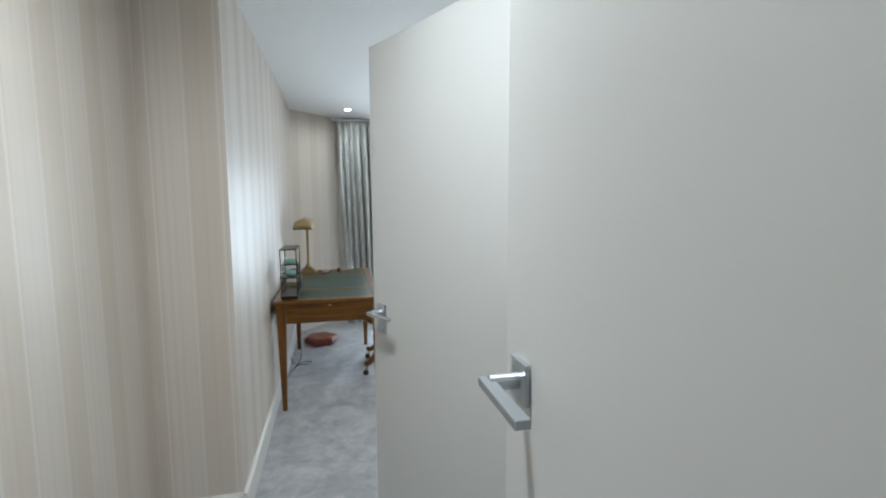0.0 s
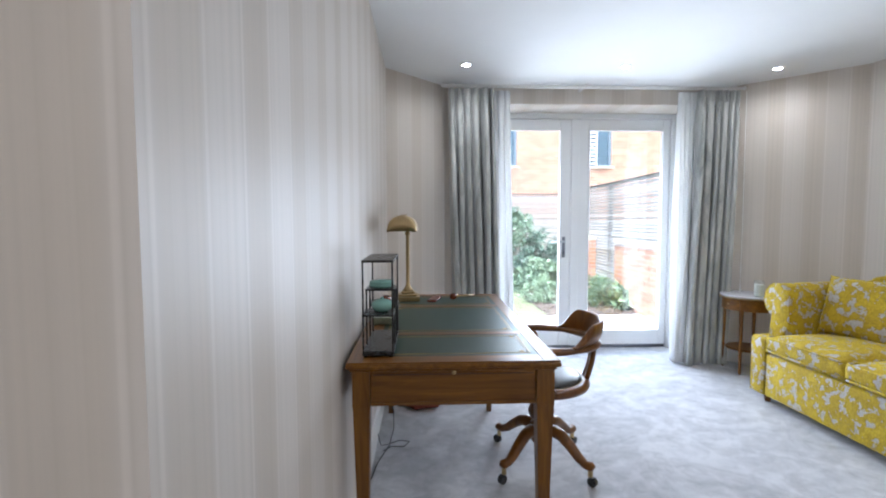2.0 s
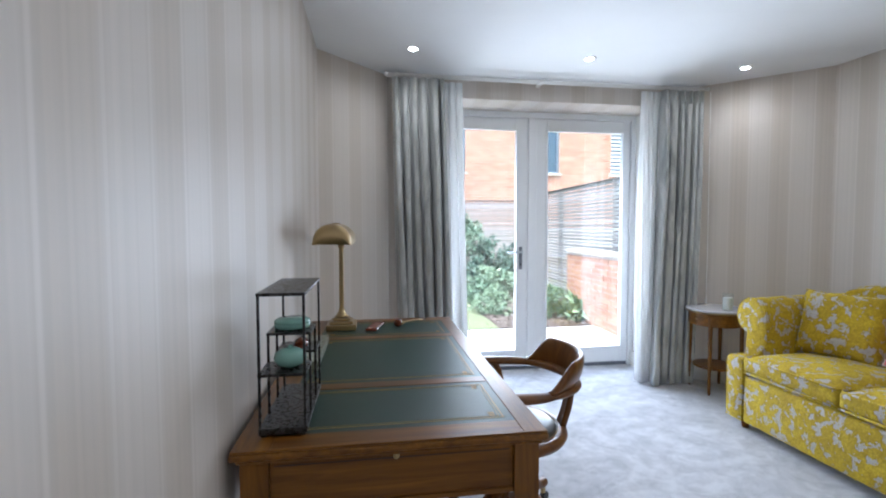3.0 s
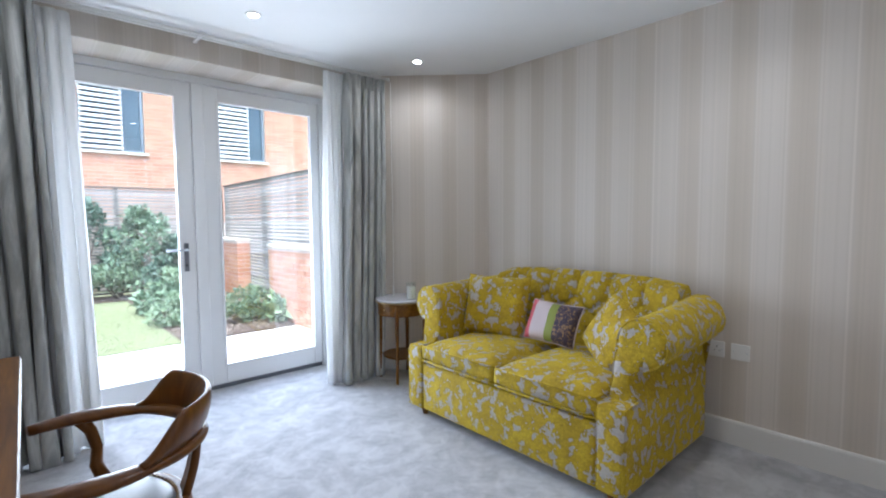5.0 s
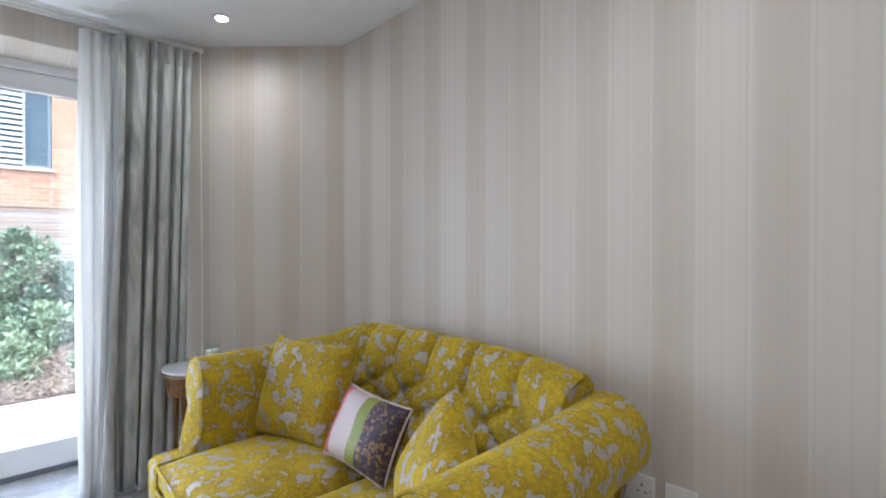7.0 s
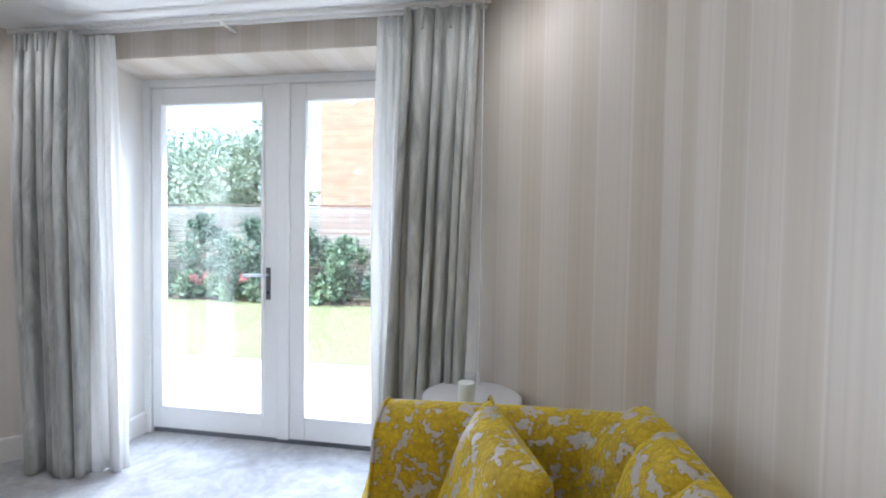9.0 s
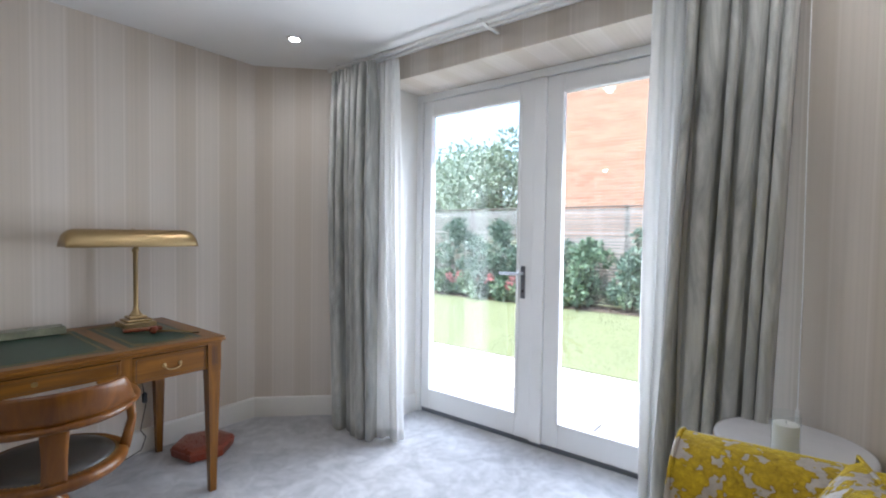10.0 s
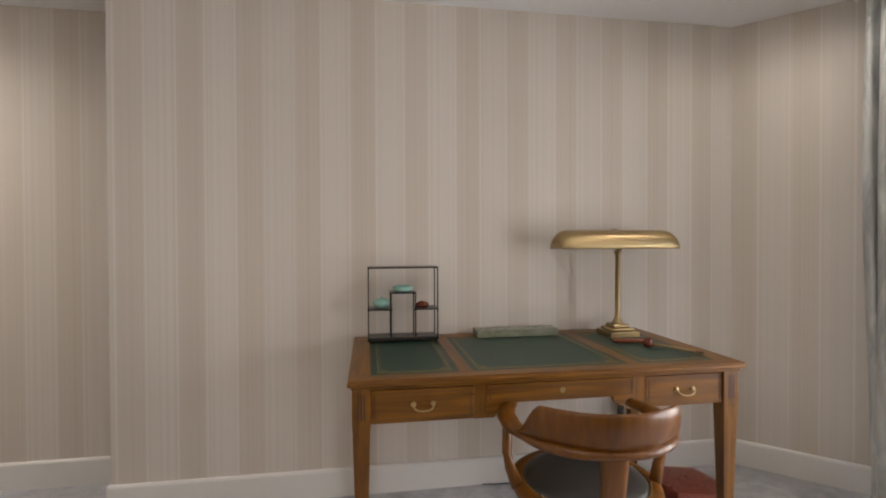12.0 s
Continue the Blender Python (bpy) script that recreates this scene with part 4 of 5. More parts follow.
ash = thing("leather_case", 0.10, 5.02, TOP, "small dark brown leather case lying on the desk", "case", turn=-14)
part("case", boxed(-0.028, 0.028, -0.085, 0.085, 0.0, 0.014, bevel=0.006, segments=3), M_BRIAR, ash)
pipe = thing("tobacco_pipe", 0.215, 5.03, TOP, "briar tobacco pipe with a long pale stem lying on the desk", "pipe", turn=12)
part("bowl", lathe(bmesh.new(), [(0.006, 0), (0.017, 0.006), (0.021, 0.018), (0.018, 0.034), (0.016, 0.037), (0.011, 0.036), (0.010, 0.02)], steps=22), M_BRIAR, pipe, smooth=True)
part("stem", sweep(bmesh.new(), [(0.012, 0.006, 0.012), (0.06, 0.04, 0.014), (0.12, 0.075, 0.010), (0.16, 0.095, 0.007)], [0.008, 0.005, 0.004, 0.0045], 10), M_BRASS, pipe, smooth=True)
part("mouthpiece", sweep(bmesh.new(), [(0.16, 0.095, 0.007), (0.185, 0.108, 0.006)], [0.0045, 0.005], 10, 0.6), M_BLACK, pipe)

flex = thing("lamp_cable", -0.21, 5.10, 0, "black lamp cable with an inline switch hanging behind the desk", "cable")
part("wire", sweep(bmesh.new(), [(0.02, -0.02, 0.73), (0.01, 0.0, 0.55), (0.03, 0.02, 0.38), (0.035, 0.03, 0.30), (0.02, 0.02, 0.22), (0.04, 0.0, 0.16), (0.03, 0.03, 0.11), (0.05, 0.0, 0.05), (0.06, -0.15, 0.006), (0.05, -0.35, 0.004), (0.0, -0.55, 0.004), (-0.015, -0.7, 0.005)], 0.0028, 8), M_CABLE, flex, smooth=True)
part("inline_switch", boxed(0.022, 0.044, 0.012, 0.036, 0.31, 0.365, bevel=0.005), M_CABLE, flex)
loop = thing("loose_cable", -0.02, 4.75, 0, "thin dark cable coiled loosely on the carpet", "cable")
part("wire", sweep(bmesh.new(), [(-0.20, -0.05, 0.09), (-0.185, -0.04, 0.02), (-0.15, 0.0, 0.005), (-0.09, 0.05, 0.004), (-0.03, 0.03, 0.006), (-0.06, -0.03, 0.005), (-0.13, -0.02, 0.004), (-0.17, -0.07, 0.004)], 0.0022, 8), M_CABLE, loop, smooth=True)

stool = thing("hexagonal_footstool", 0.02, 5.36, 0, "low hexagonal red-brown leather footstool on the carpet under the desk", "footstool", turn=12)
def hexa(z, r):
    return [(r * math.cos(radians(60 * i)), r * math.sin(radians(60 * i)), z) for i in range(6)]
bm = bmesh.new()
rows = [[bm.verts.new(p) for p in hexa(z, r)] for z, r in ((0.012, 0.150), (0.014, 0.162), (0.040, 0.166), (0.060, 0.165), (0.072, 0.156), (0.078, 0.12), (0.081, 0.04))]
for a, b in zip(rows, rows[1:]):
    for i in range(6):
        j = (i + 1) % 6
        bm.faces.new((a[i], a[j], b[j], b[i]))
bm.faces.new(rows[0][::-1])
bm.faces.new(rows[-1])
part("cushion", bm, M_RED, stool, "oxblood leather top")
bm = bmesh.new()
for i in range(6):
    a, b = hexa(0.052, 0.168)[i], hexa(0.052, 0.168)[(i + 1) % 6]
    sweep(bm, [a, b], 0.003, 6)
part("piping", bm, M_RED, stool)
for i in range(6):
    p = hexa(0, 0.125)[i]
    part("foot", lathe(bmesh.new(), [(0.012, 0.0), (0.016, 0.013)], p[0], p[1], 10), M_BLACK, stool)


# ---- sofa ----
def arm_outline():
    """The upper arm's end section, as (outward, up): upright inside, a scroll rolled outward, a waist and a flare."""
    pts = [(0.598, 0.430), (0.598, 0.52), (0.600, 0.60), (0.608, 0.655)]
    for i in range(19):
        a = radians(165 - 250 * i / 18)
        pts.append((0.722 + 0.112 * math.cos(a), 0.700 + 0.112 * math.sin(a)))
    return pts + [(0.700, 0.583), (0.682, 0.560), (0.676, 0.530), (0.684, 0.500), (0.704, 0.475), (0.726, 0.458), (0.726, 0.430)]


def tufted_sofa():
    s = thing("sofa", 2.345, 4.634, 0, "two-seat mustard damask velvet sofa with rolled arms and a buttoned back", "sofa", turn=0)
    # x runs from the front edge back to the wall, y along the seat
    for a in (-1, 1):
        out = arm_outline()
        n = len(out)
        bm = bmesh.new()
        rows = []
        stations = [(0.0, 0.30, 0.0), (0.0, 0.75, 0.0), (0.004, 0.94, 0.0), (0.012, 0.985, 0.0), (0.026, 1.0, 0.0), (0.12, 1.0, 0.2), (0.24, 1.0, 0.7), (0.36, 1.0, 1.0), (0.50, 1.0, 1.0), (0.64, 1.0, 1.0), (0.795, 1.0, 1.0)]
        for x, k, fill in stations:
            row = []
            for i, (y, z) in enumerate(out):
                if i > 21 and z < 0.6:
                    y += (0.722 - y) * 0.75 * fill
                cy, cz = (0.655, z) if z < 0.59 else (0.722, 0.700)
                lift = 0.030 * x * max(0.0, (z - 0.5) / 0.33)
                slope = 0.05 * max(0.0, (z - 0.43)) * (1 - x)
                flare = -0.060 * max(0.0, 1 - (z - 0.43) / 0.07) ** 2 * max(0.0, 1 - x / 0.3)
                tuck = -0.030 * max(0.0, x - 0.40) / 0.4 * max(0.0, (z - 0.5) / 0.33)
                row.append(bm.verts.new((0.155 + x + slope + flare, a * (cy + (y - cy) * k + tuck), cz + (z - cz) * k + lift)))
            rows.append(row)
        for p, q in zip(rows, rows[1:]):
            for i in range(n):
                j = (i + 1) % n
                bm.faces.new((p[i], p[j], q[j], q[i]))
        bm.faces.new(rows[0])
        bm.faces.new(rows[-1][::-1])
        bmesh.ops.triangulate(bm, faces=[f for f in bm.faces if len(f.verts) > 4])
        arm = soft(part("arm", bm, M_SOFA, s, "rolled scroll arm"), 50)
        edge = []
        for y, z in out[1:-1]:
            flare = -0.060 * max(0.0, 1 - (z - 0.43) / 0.07) ** 2
            edge.append((0.164 + 0.05 * (z - 0.43) + flare, a * y, z))
        part("piping", sweep(bmesh.new(), edge, 0.0055, 8), M_SOFA, arm, smooth=True)
        y0, y1 = sorted((a * 0.599, a * 0.733))
        soft(part("arm_base", boxed(0.012, 0.952, y0, y1, 0.055, 0.452, bevel=0.022, segments=4), M_SOFA, s, "upholstered block under the arm"), 50)
        for yy in (a * 0.606, a * 0.727):
            part("piping", sweep(bmesh.new(), [(0.020, yy, 0.062), (0.016, yy, 0.43), (0.03, yy, 0.447), (0.15, yy, 0.453)], 0.005, 8), M_SOFA, arm, smooth=True)
    part("front_rail", boxed(0.020, 0.075, -0.598, 0.598, 0.058, 0.350, bevel=0.016, segments=4), M_SOFA, s, "upholstered front rail", smooth=True)
    part("seat_deck", boxed(0.075, 0.93, -0.598, 0.598, 0.07, 0.354, bevel=0.01), M_SOFA, s)

    def seat(y0, y1):
        def f(u, v, top):
            x, y = 0.0 + 0.80 * u, y0 + (y1 - y0) * v
            e = min(1.0, min(u * 8, (1 - u) * 8) + 0.0) ** 0.5 * min(1.0, min(v, 1 - v) * 9) ** 0.5
            crown = 0.030 * math.sin(math.pi * v) ** 0.8 * math.sin(math.pi * min(1, u * 1.15 + 0.06)) ** 0.6
            z = 0.483 + crown if top else 0.360
            mid = 0.422
            ex = 0.018 * (1 - min(1.0, u * 14)) ** 2
            return (x + ex, y, mid + (z - mid) * (0.55 + 0.45 * e))
        bm = bmesh.new()
        n, m = 22, 18
        top = [[bm.verts.new(f(i / n, j / m, True)) for j in range(m + 1)] for i in range(n + 1)]
        low = [[bm.verts.new(f(i / n, j / m, False)) for j in range(m + 1)] for i in range(n + 1)]
        for i in range(n):
            for j in range(m):
                bm.faces.new((top[i][j], top[i + 1][j], top[i + 1][j + 1], top[i][j + 1]))
                bm.faces.new((low[i][j], low[i][j + 1], low[i + 1][j + 1], low[i + 1][j]))
        for i in range(n):
            bm.faces.new((top[i][0], low[i][0], low[i + 1][0], top[i + 1][0]))
            bm.faces.new((top[i][m], top[i + 1][m], low[i + 1][m], low[i][m]))
        for j in range(m):
            bm.faces.new((top[0][j], top[0][j + 1], low[0][j + 1], low[0][j]))
            bm.faces.new((top[n][j], low[n][j], low[n][j + 1], top[n][j + 1]))
        c = part("seat_cushion", bm, M_SOFA, s, "loose seat cushion with piped edges", smooth=True)
        for z in (0.468, 0.378):
            pts = [(0.40, y0 + 0.004, z), (0.03, y0 + 0.004, z), (0.008, y0 + 0.02, z), (0.006, (y0 + y1) / 2, z), (0.008, y1 - 0.02, z), (0.03, y1 - 0.004, z), (0.40, y1 - 0.004, z)]
            part("piping", sweep(bmesh.new(), pts, 0.0055, 8), M_SOFA, c, smooth=True)
    seat(-0.596, -0.003)
    seat(0.003, 0.596)

    section = [(0.700, 0.42), (0.722, 0.52), (0.752, 0.63), (0.782, 0.735), (0.806, 0.82), (0.832, 0.868), (0.872, 0.903), (0.915, 0.900), (0.952, 0.862), (0.962, 0.80), (0.958, 0.06)]

    def back(u, v):
        y = -0.640 + 1.28 * u
        t = v * (len(section) - 1)
        i = min(len(section) - 2, int(t))
        k = t - i
        x = section[i][0] * (1 - k) + section[i + 1][0] * k
        z = section[i][1] * (1 - k) + section[i + 1][1] * k
        wing = max(0.0, (abs(y) - 0.42) / 0.22)
        x -= 0.06 * wing * wing * (1 if v < 0.55 else 0)
        z += 0.018 * math.cos(math.pi * y / 1.3) * (z > 0.5) - 0.02 * wing * wing * (z > 0.8)
        if v < 0.66:
            a = y / 0.215
            b = (z - 0.62) / 0.125
            if z > 0.76:
                crease = abs((a % 1.0) - 0.5) * 2
                puff = 1 - crease ** 6
            else:
                p, q = (a + b) % 1.0, (a - b) % 1.0
                puff = (1 - abs(2 * p - 1) ** 5) * (1 - abs(2 * q - 1) ** 5)
            fade = 1.0 if z > 0.5 else 0.3
            x += 0.030 * (1 - puff) * fade * (1 - 0.5 * min(1, wing))
            z -= 0.012 * (1 - puff) * (z > 0.8)
        return (x, y, z)

    bm = grid(bmesh.new(), back, 96, 66)
    bmesh.ops.holes_fill(bm, edges=[e for e in bm.edges if e.is_boundary], sides=0)
    bmesh.ops.triangulate(bm, faces=[f for f in bm.faces if len(f.verts) > 4])
    backrest = soft(part("backrest", bm, M_SOFA, s, "deep buttoned curved back"), 60)
    for i in range(-2, 3):
        for j, z in enumerate((0.745, 0.62)):
            y = 0.215 * (i + (0.5 if j == 0 else 0.0))
            if abs(y) < 0.5:
                part("button", lathe(bmesh.new(), [(0.011, 0), (0.010, 0.005), (0.004, 0.008)], steps=12), M_SOFA, backrest).matrix_local = pose(0.805 if j == 0 else 0.775, y, z, 0, -72)
    for x in (0.085, 0.90):
        for y in (-0.645, 0.645):
            part("foot", lathe(bmesh.new(), [(0.018, 0.0), (0.024, 0.03), (0.026, 0.056)], x, y, 16), M_CHAIRWOOD, s, "turned wooden foot", smooth=True)
    return s


tufted_sofa()


def pillow(name, w, h, thick, m, label, bands=None, seed=1):
    """A stuffed cushion, w by h, standing in its own x-z plane with y as its thickness; bands gives materials along its width."""
    root = thing(name, 0, 0, 0, label, "cushion")
    n = 26
    bm = bmesh.new()

    def f(u, v, side):
        a, b = 2 * u - 1, 2 * v - 1
        pinch = 1 - 0.07 * (1 - abs(b) ** 2.2) * (abs(a) ** 6)
        pinch2 = 1 - 0.07 * (1 - abs(a) ** 2.2) * (abs(b) ** 6)
        t = thick / 2 * ((1 - a ** 4) * (1 - b ** 4)) ** 0.55
        t *= 1 + 0.12 * noise.noise(Vector((a * 1.6 + seed, b * 1.6, side)))
        return (a * w / 2 * pinch, side * t, b * h / 2 * pinch2)
    for side in (-1, 1):
        v = [[bm.verts.new(f(i / n, j / n, side)) for j in range(n + 1)] for i in range(n + 1)]
        for i in range(n):
            for j in range(n):
                face = bm.faces.new((v[i][j], v[i + 1][j], v[i + 1][j + 1], v[i][j + 1]))
                if bands:
                    face.material_index = sum(1 for e in bands[1:] if (i + 0.5) / n > e)
    bmesh.ops.remove_doubles(bm, verts=bm.verts, dist=0.0005)
    part("cover", bm, m, root, smooth=True)
    pts = [(*f(u, v, 0)[:1], 0, f(u, v, 0)[2]) for u, v in [(i / 12, 0) for i in range(12)] + [(1, i / 12) for i in range(12)] + [(1 - i / 12, 1) for i in range(12)] + [(0, 1 - i / 12) for i in range(13)]]
    part("piping", sweep(bmesh.new(), pts, 0.0045, 6, caps=False), m[1] if isinstance(m, list) else m, root, smooth=True)
    return root


p1 = pillow("cushion", 0.45, 0.41, 0.15, M_SOFA, "square mustard damask cushion leaning in the sofa's corner")
p1.matrix_world = pose(2.855, 5.05, 0.68, -19, 0, -72)
p2 = pillow("cushion", 0.37, 0.36, 0.14, M_SOFA, "square mustard damask cushion propped against the rolled arm", seed=4)
p2.matrix_world = pose(2.79, 4.175, 0.645, -24, 26, -126)
p3 = pillow("cushion", 0.34, 0.25, 0.11, [M_PINK, M_LILAC, M_LIME, M_PURPLE], "oblong silk cushion striped pink, lilac, green and dark brocade", [0, 0.17, 0.46, 0.60], 7)
p3.matrix_world = pose(2.86, 4.605, 0.635, -26, 2.5, -87)

# ---- side table ----
table = thing("side_table", 2.735, 5.93, 0, "small round mahogany side table with a white marble top", "side table")
part("marble_top", lathe(bmesh.new(), [(0.20, 0.628), (0.208, 0.632), (0.211, 0.638), (0.208, 0.644), (0.20, 0.646)], steps=48), M_MARBLE, table, "white marble top", smooth=True)
part("gallery_rim", lathe(bmesh.new(), [(0.203, 0.618), (0.212, 0.620), (0.212, 0.627), (0.203, 0.6275)], steps=48), M_BRASS, table, "thin brass rim")
part("apron", lathe(bmesh.new(), [(0.185, 0.52), (0.190, 0.524), (0.190, 0.612), (0.196, 0.618)], steps=48), M_WOOD, table, "curved apron with a small drawer")
part("lower_shelf", lathe(bmesh.new(), [(0.15, 0.185), (0.155, 0.19), (0.155, 0.198), (0.15, 0.202)], steps=40), M_WOODX, table)
for k in range(4):
    a = radians(40 + 90 * k)
    cx, cy = 0.176 * math.cos(a), 0.176 * math.sin(a)
    part("leg", lathe(bmesh.new(), [(0.008, 0.0), (0.012, 0.02), (0.011, 0.04), (0.012, 0.18), (0.016, 0.195), (0.012, 0.21), (0.016, 0.50), (0.019, 0.53), (0.019, 0.60)], cx, cy, 14), M_WOODZ, table, "slender turned leg", smooth=True)
part("drawer_knob", lathe(bmesh.new(), [(0.004, 0), (0.007, 0.006), (0.003, 0.01)], steps=12), M_BRASS, table).matrix_local = pose(-0.187, -0.03, 0.57, 0, -90)
candle = thing("candle_glass", 2.725, 5.80, 0.646, "white candle in a clear glass tumbler on the side table", "candle")
part("wax", lathe(bmesh.new(), [(0.031, 0.004), (0.033, 0.008), (0.033, 0.096), (0.031, 0.098), (0.004, 0.096)], steps=28), M_WAX, candle)
part("glass", lathe(bmesh.new(), [(0.034, 0.0), (0.0365, 0.003), (0.0375, 0.130), (0.0365, 0.130), (0.0355, 0.004)], steps=28), M_GLASS, candle, smooth=True)
part("wick", sweep(bmesh.new(), [(0, 0, 0.096), (0.001, 0, 0.106)], 0.001, 6), M_BLACK, candle)


# ---- sockets ----
def wall_plate(name, y, z, w, label, holes):
    x = 3.37 + (5.60 - y) / (5.60 - 2.50) * 0.07
    p = thing(name, x, y, z, label, "socket", "sockets on the papered wall", turn=math.degrees(math.atan2(0.07, 3.10)))
    part("plate", boxed(-0.009, 0.0, -w / 2, w / 2, -0.044, 0.044, bevel=0.003), M_PLASTIC, p)
    for hy in holes:
        bm = bmesh.new()
        for dy, dz, a, b in ((0, 0.014, 0.002, 0.004), (-0.011, -0.008, 0.0035, 0.002), (0.011, -0.008, 0.0035, 0.002)):
            box(bm, -0.0096, -0.0085, hy + dy - a, hy + dy + a, dz - b, dz + b)
        part("pin_slots", bm, M_BLACK, p)
    for sy in (-w / 2 + 0.012, w / 2 - 0.012):
        part("screw", lathe(bmesh.new(), [(0.003, 0), (0.003, 0.001)], steps=10), M_STEEL, p).matrix_local = pose(-0.009, sy, 0, 0, -90)


wall_plate("blank_plate", 3.775, 0.52, 0.090, "white plastic blanking plate on the papered wall", [])
wall_plate("double_socket", 3.925, 0.52, 0.148, "white plastic double power socket on the papered wall", [-0.036, 0.036])


# ---- garden ----
GROUND = -0.12


def flat_mesh(name, verts, faces, material):
    me = bpy.data.meshes.new(name)
    me.from_pydata(verts, [], faces)
    me.materials.append(material)
    return me


R = 300.0
rim = [(R * math.cos(2 * math.pi * i / 48), 8 + R * math.sin(2 * math.pi * i / 48), GROUND - 0.05) for i in range(48)]
tagged(new("ground", flat_mesh("ground", rim, [tuple(range(48))], M_GRASS)), "grass ground reaching to the horizon", kind="structure")
bm = bmesh.new()
box(bm, -9.0, 1.80, 8.78, 12.55, GROUND - 0.04, GROUND + 0.02)
tagged(new("lawn", mesh_of("lawn", bm, M_GRASS)), "short mown green lawn", kind="structure")
bm = bmesh.new()
box(bm, -9.0, 3.7, 12.55, 13.3, GROUND - 0.04, GROUND + 0.03)
box(bm, 1.80, 3.7, 8.78, 12.55, GROUND - 0.04, GROUND + 0.025)
tagged(new("flower_bed", mesh_of("flower_bed", bm, M_SOIL)), "dark bark mulch in the flower bed", kind="structure")
patio = tagged(new("pavement", mesh_of("pavement", boxed(-7, 4.2, 6.83, 8.77, GROUND - 0.04, GROUND), M_MORTAR)), "pale stone patio outside the doors", kind="structure")


def scatter(n, seed, area, make):
    """Many small pieces in one mesh: make(rng, x, y) gives a piece's corners."""
    rng = random.Random(seed)
    verts, faces = [], []
    for _ in range(n):
        x, y = rng.uniform(*area[0]), rng.uniform(*area[1])
        pts = make(rng, x, y)
        faces.append(tuple(range(len(verts), len(verts) + len(pts))))
        verts += pts
    return verts, faces


def blade(rng, x, y):
    a, h, w = rng.uniform(0, 6.28), rng.uniform(0.006, 0.014), rng.uniform(0.002, 0.004)
    z = GROUND + 0.02
    return [(x - w * math.cos(a), y - w * math.sin(a), z), (x + w * math.cos(a), y + w * math.sin(a), z), (x + rng.uniform(-0.02, 0.02), y + rng.uniform(-0.02, 0.02), z + h)]


def chip(rng, x, y):
    a, r, z = rng.uniform(0, 6.28), rng.uniform(0.012, 0.035), GROUND + 0.03 + rng.uniform(0, 0.02)
    c, s = math.cos(a) * r, math.sin(a) * r
    t = rng.uniform(-0.015, 0.015)
    return [(x - c, y - s, z - t), (x + s * 0.4, y - c * 0.4, z + 0.004), (x + c, y + s, z + t), (x - s * 0.4, y + c * 0.4, z)]


tagged(new("grass", flat_mesh("grass", *scatter(70000, 2, ((-6.0, 1.77), (8.8, 12.5)), blade), M_BLADE)), "short green grass blades of the lawn", "grass", kind="stuff")
tagged(new("mulch", flat_mesh("mulch", *scatter(5200, 3, ((1.82, 3.2), (8.8, 12.6)), chip), M_CHIP)), "loose bark chips in the bed", "mulch", kind="stuff")
tagged(new("mulch", flat_mesh("mulch", *scatter(5200, 4, ((-5.0, 3.4), (12.57, 13.0)), chip), M_CHIP)), "loose bark chips in the bed", "mulch", kind="stuff")


def foliage(rng, clumps, n, size, spread=0.9):
    """Leaves as bent four-cornered blades, gathered in clumps with gaps between them."""
    verts, faces = [], []
    weights = [c[1] ** 2 for c in clumps]
    for (cx, cy, cz), r in rng.choices(clumps, weights, k=n):
        d = Vector((rng.gauss(0, 1), rng.gauss(0, 1), rng.gauss(0, 1))).normalized()
        p = Vector((cx, cy, cz)) + d * r * (rng.random() ** 0.45) * spread
        out = (d + Vector((rng.gauss(0, 0.5), rng.gauss(0, 0.5), rng.gauss(0.1, 0.5)))).normalized()
        side = out.cross(Vector((rng.gauss(0, 1), rng.gauss(0, 1), rng.gauss(0, 1)))).normalized()
        up = out.cross(side)
        s = size * rng.uniform(0.6, 1.35)
        k = len(verts)
        verts += [tuple(p), tuple(p + out * s * 0.5 + side * s * 0.30 + up * s * 0.06), tuple(p + out * s - up * s * 0.08), tuple(p + out * s * 0.5 - side * s * 0.30 + up * s * 0.06)]
        faces += [(k, k + 1, k + 2), (k, k + 2, k + 3)]
    return verts, faces


def shrub(name, x, y, r, h, n, size, material, label, seed, category="shrub", blooms=0, stems=7, z0=GROUND + 0.02, round_=False):
    rng = random.Random(seed)
    root = thing(name, x, y, z0, label, category)
    bm = bmesh.new()
    clumps = []
    count = 26 if not round_ else 40
    for i in range(count):
        a, q = rng.uniform(0, 6.28), rng.random() ** 0.6
        v = rng.uniform(0.12, 0.92)
        w = math.sin(math.pi * min(0.98, v * 0.8 + 0.22)) if not round_ else math.sqrt(max(0.05, 1 - (2 * v - 1) ** 2))
        clumps.append(((r * q * w * math.cos(a), r * q * w * math.sin(a), h * v), rng.uniform(0.16, 0.34) * min(r, h) * (0.8 if round_ else 1.0)))
    for i in range(stems):
        c = clumps[i][0]
        sweep(bm, [(c[0] * 0.15, c[1] * 0.15, 0.0), (c[0] * 0.5, c[1] * 0.5, c[2] * 0.5), c], [0.014, 0.010, 0.004], 6)
    part("stems", bm, M_BARK, root)
    me = flat_mesh("leaves", *foliage(rng, clumps, n, size), material)
    ob = new("leaves", me)
    ob.parent = root
    for i in range(blooms):
        a = rng.uniform(0, 6.28)
        bl = flat_mesh("bloom", *foliage(rng, [((0, 0, 0), 0.075)], 70, 0.045), M_BLOOM)
        b = new("bloom", bl)
        b.parent = root
        b["label"] = "red flower head"
        b.location = (r * 0.8 * math.cos(a), -abs(r * 0.7 * math.sin(a)), h * rng.uniform(0.55, 0.95))
    return root


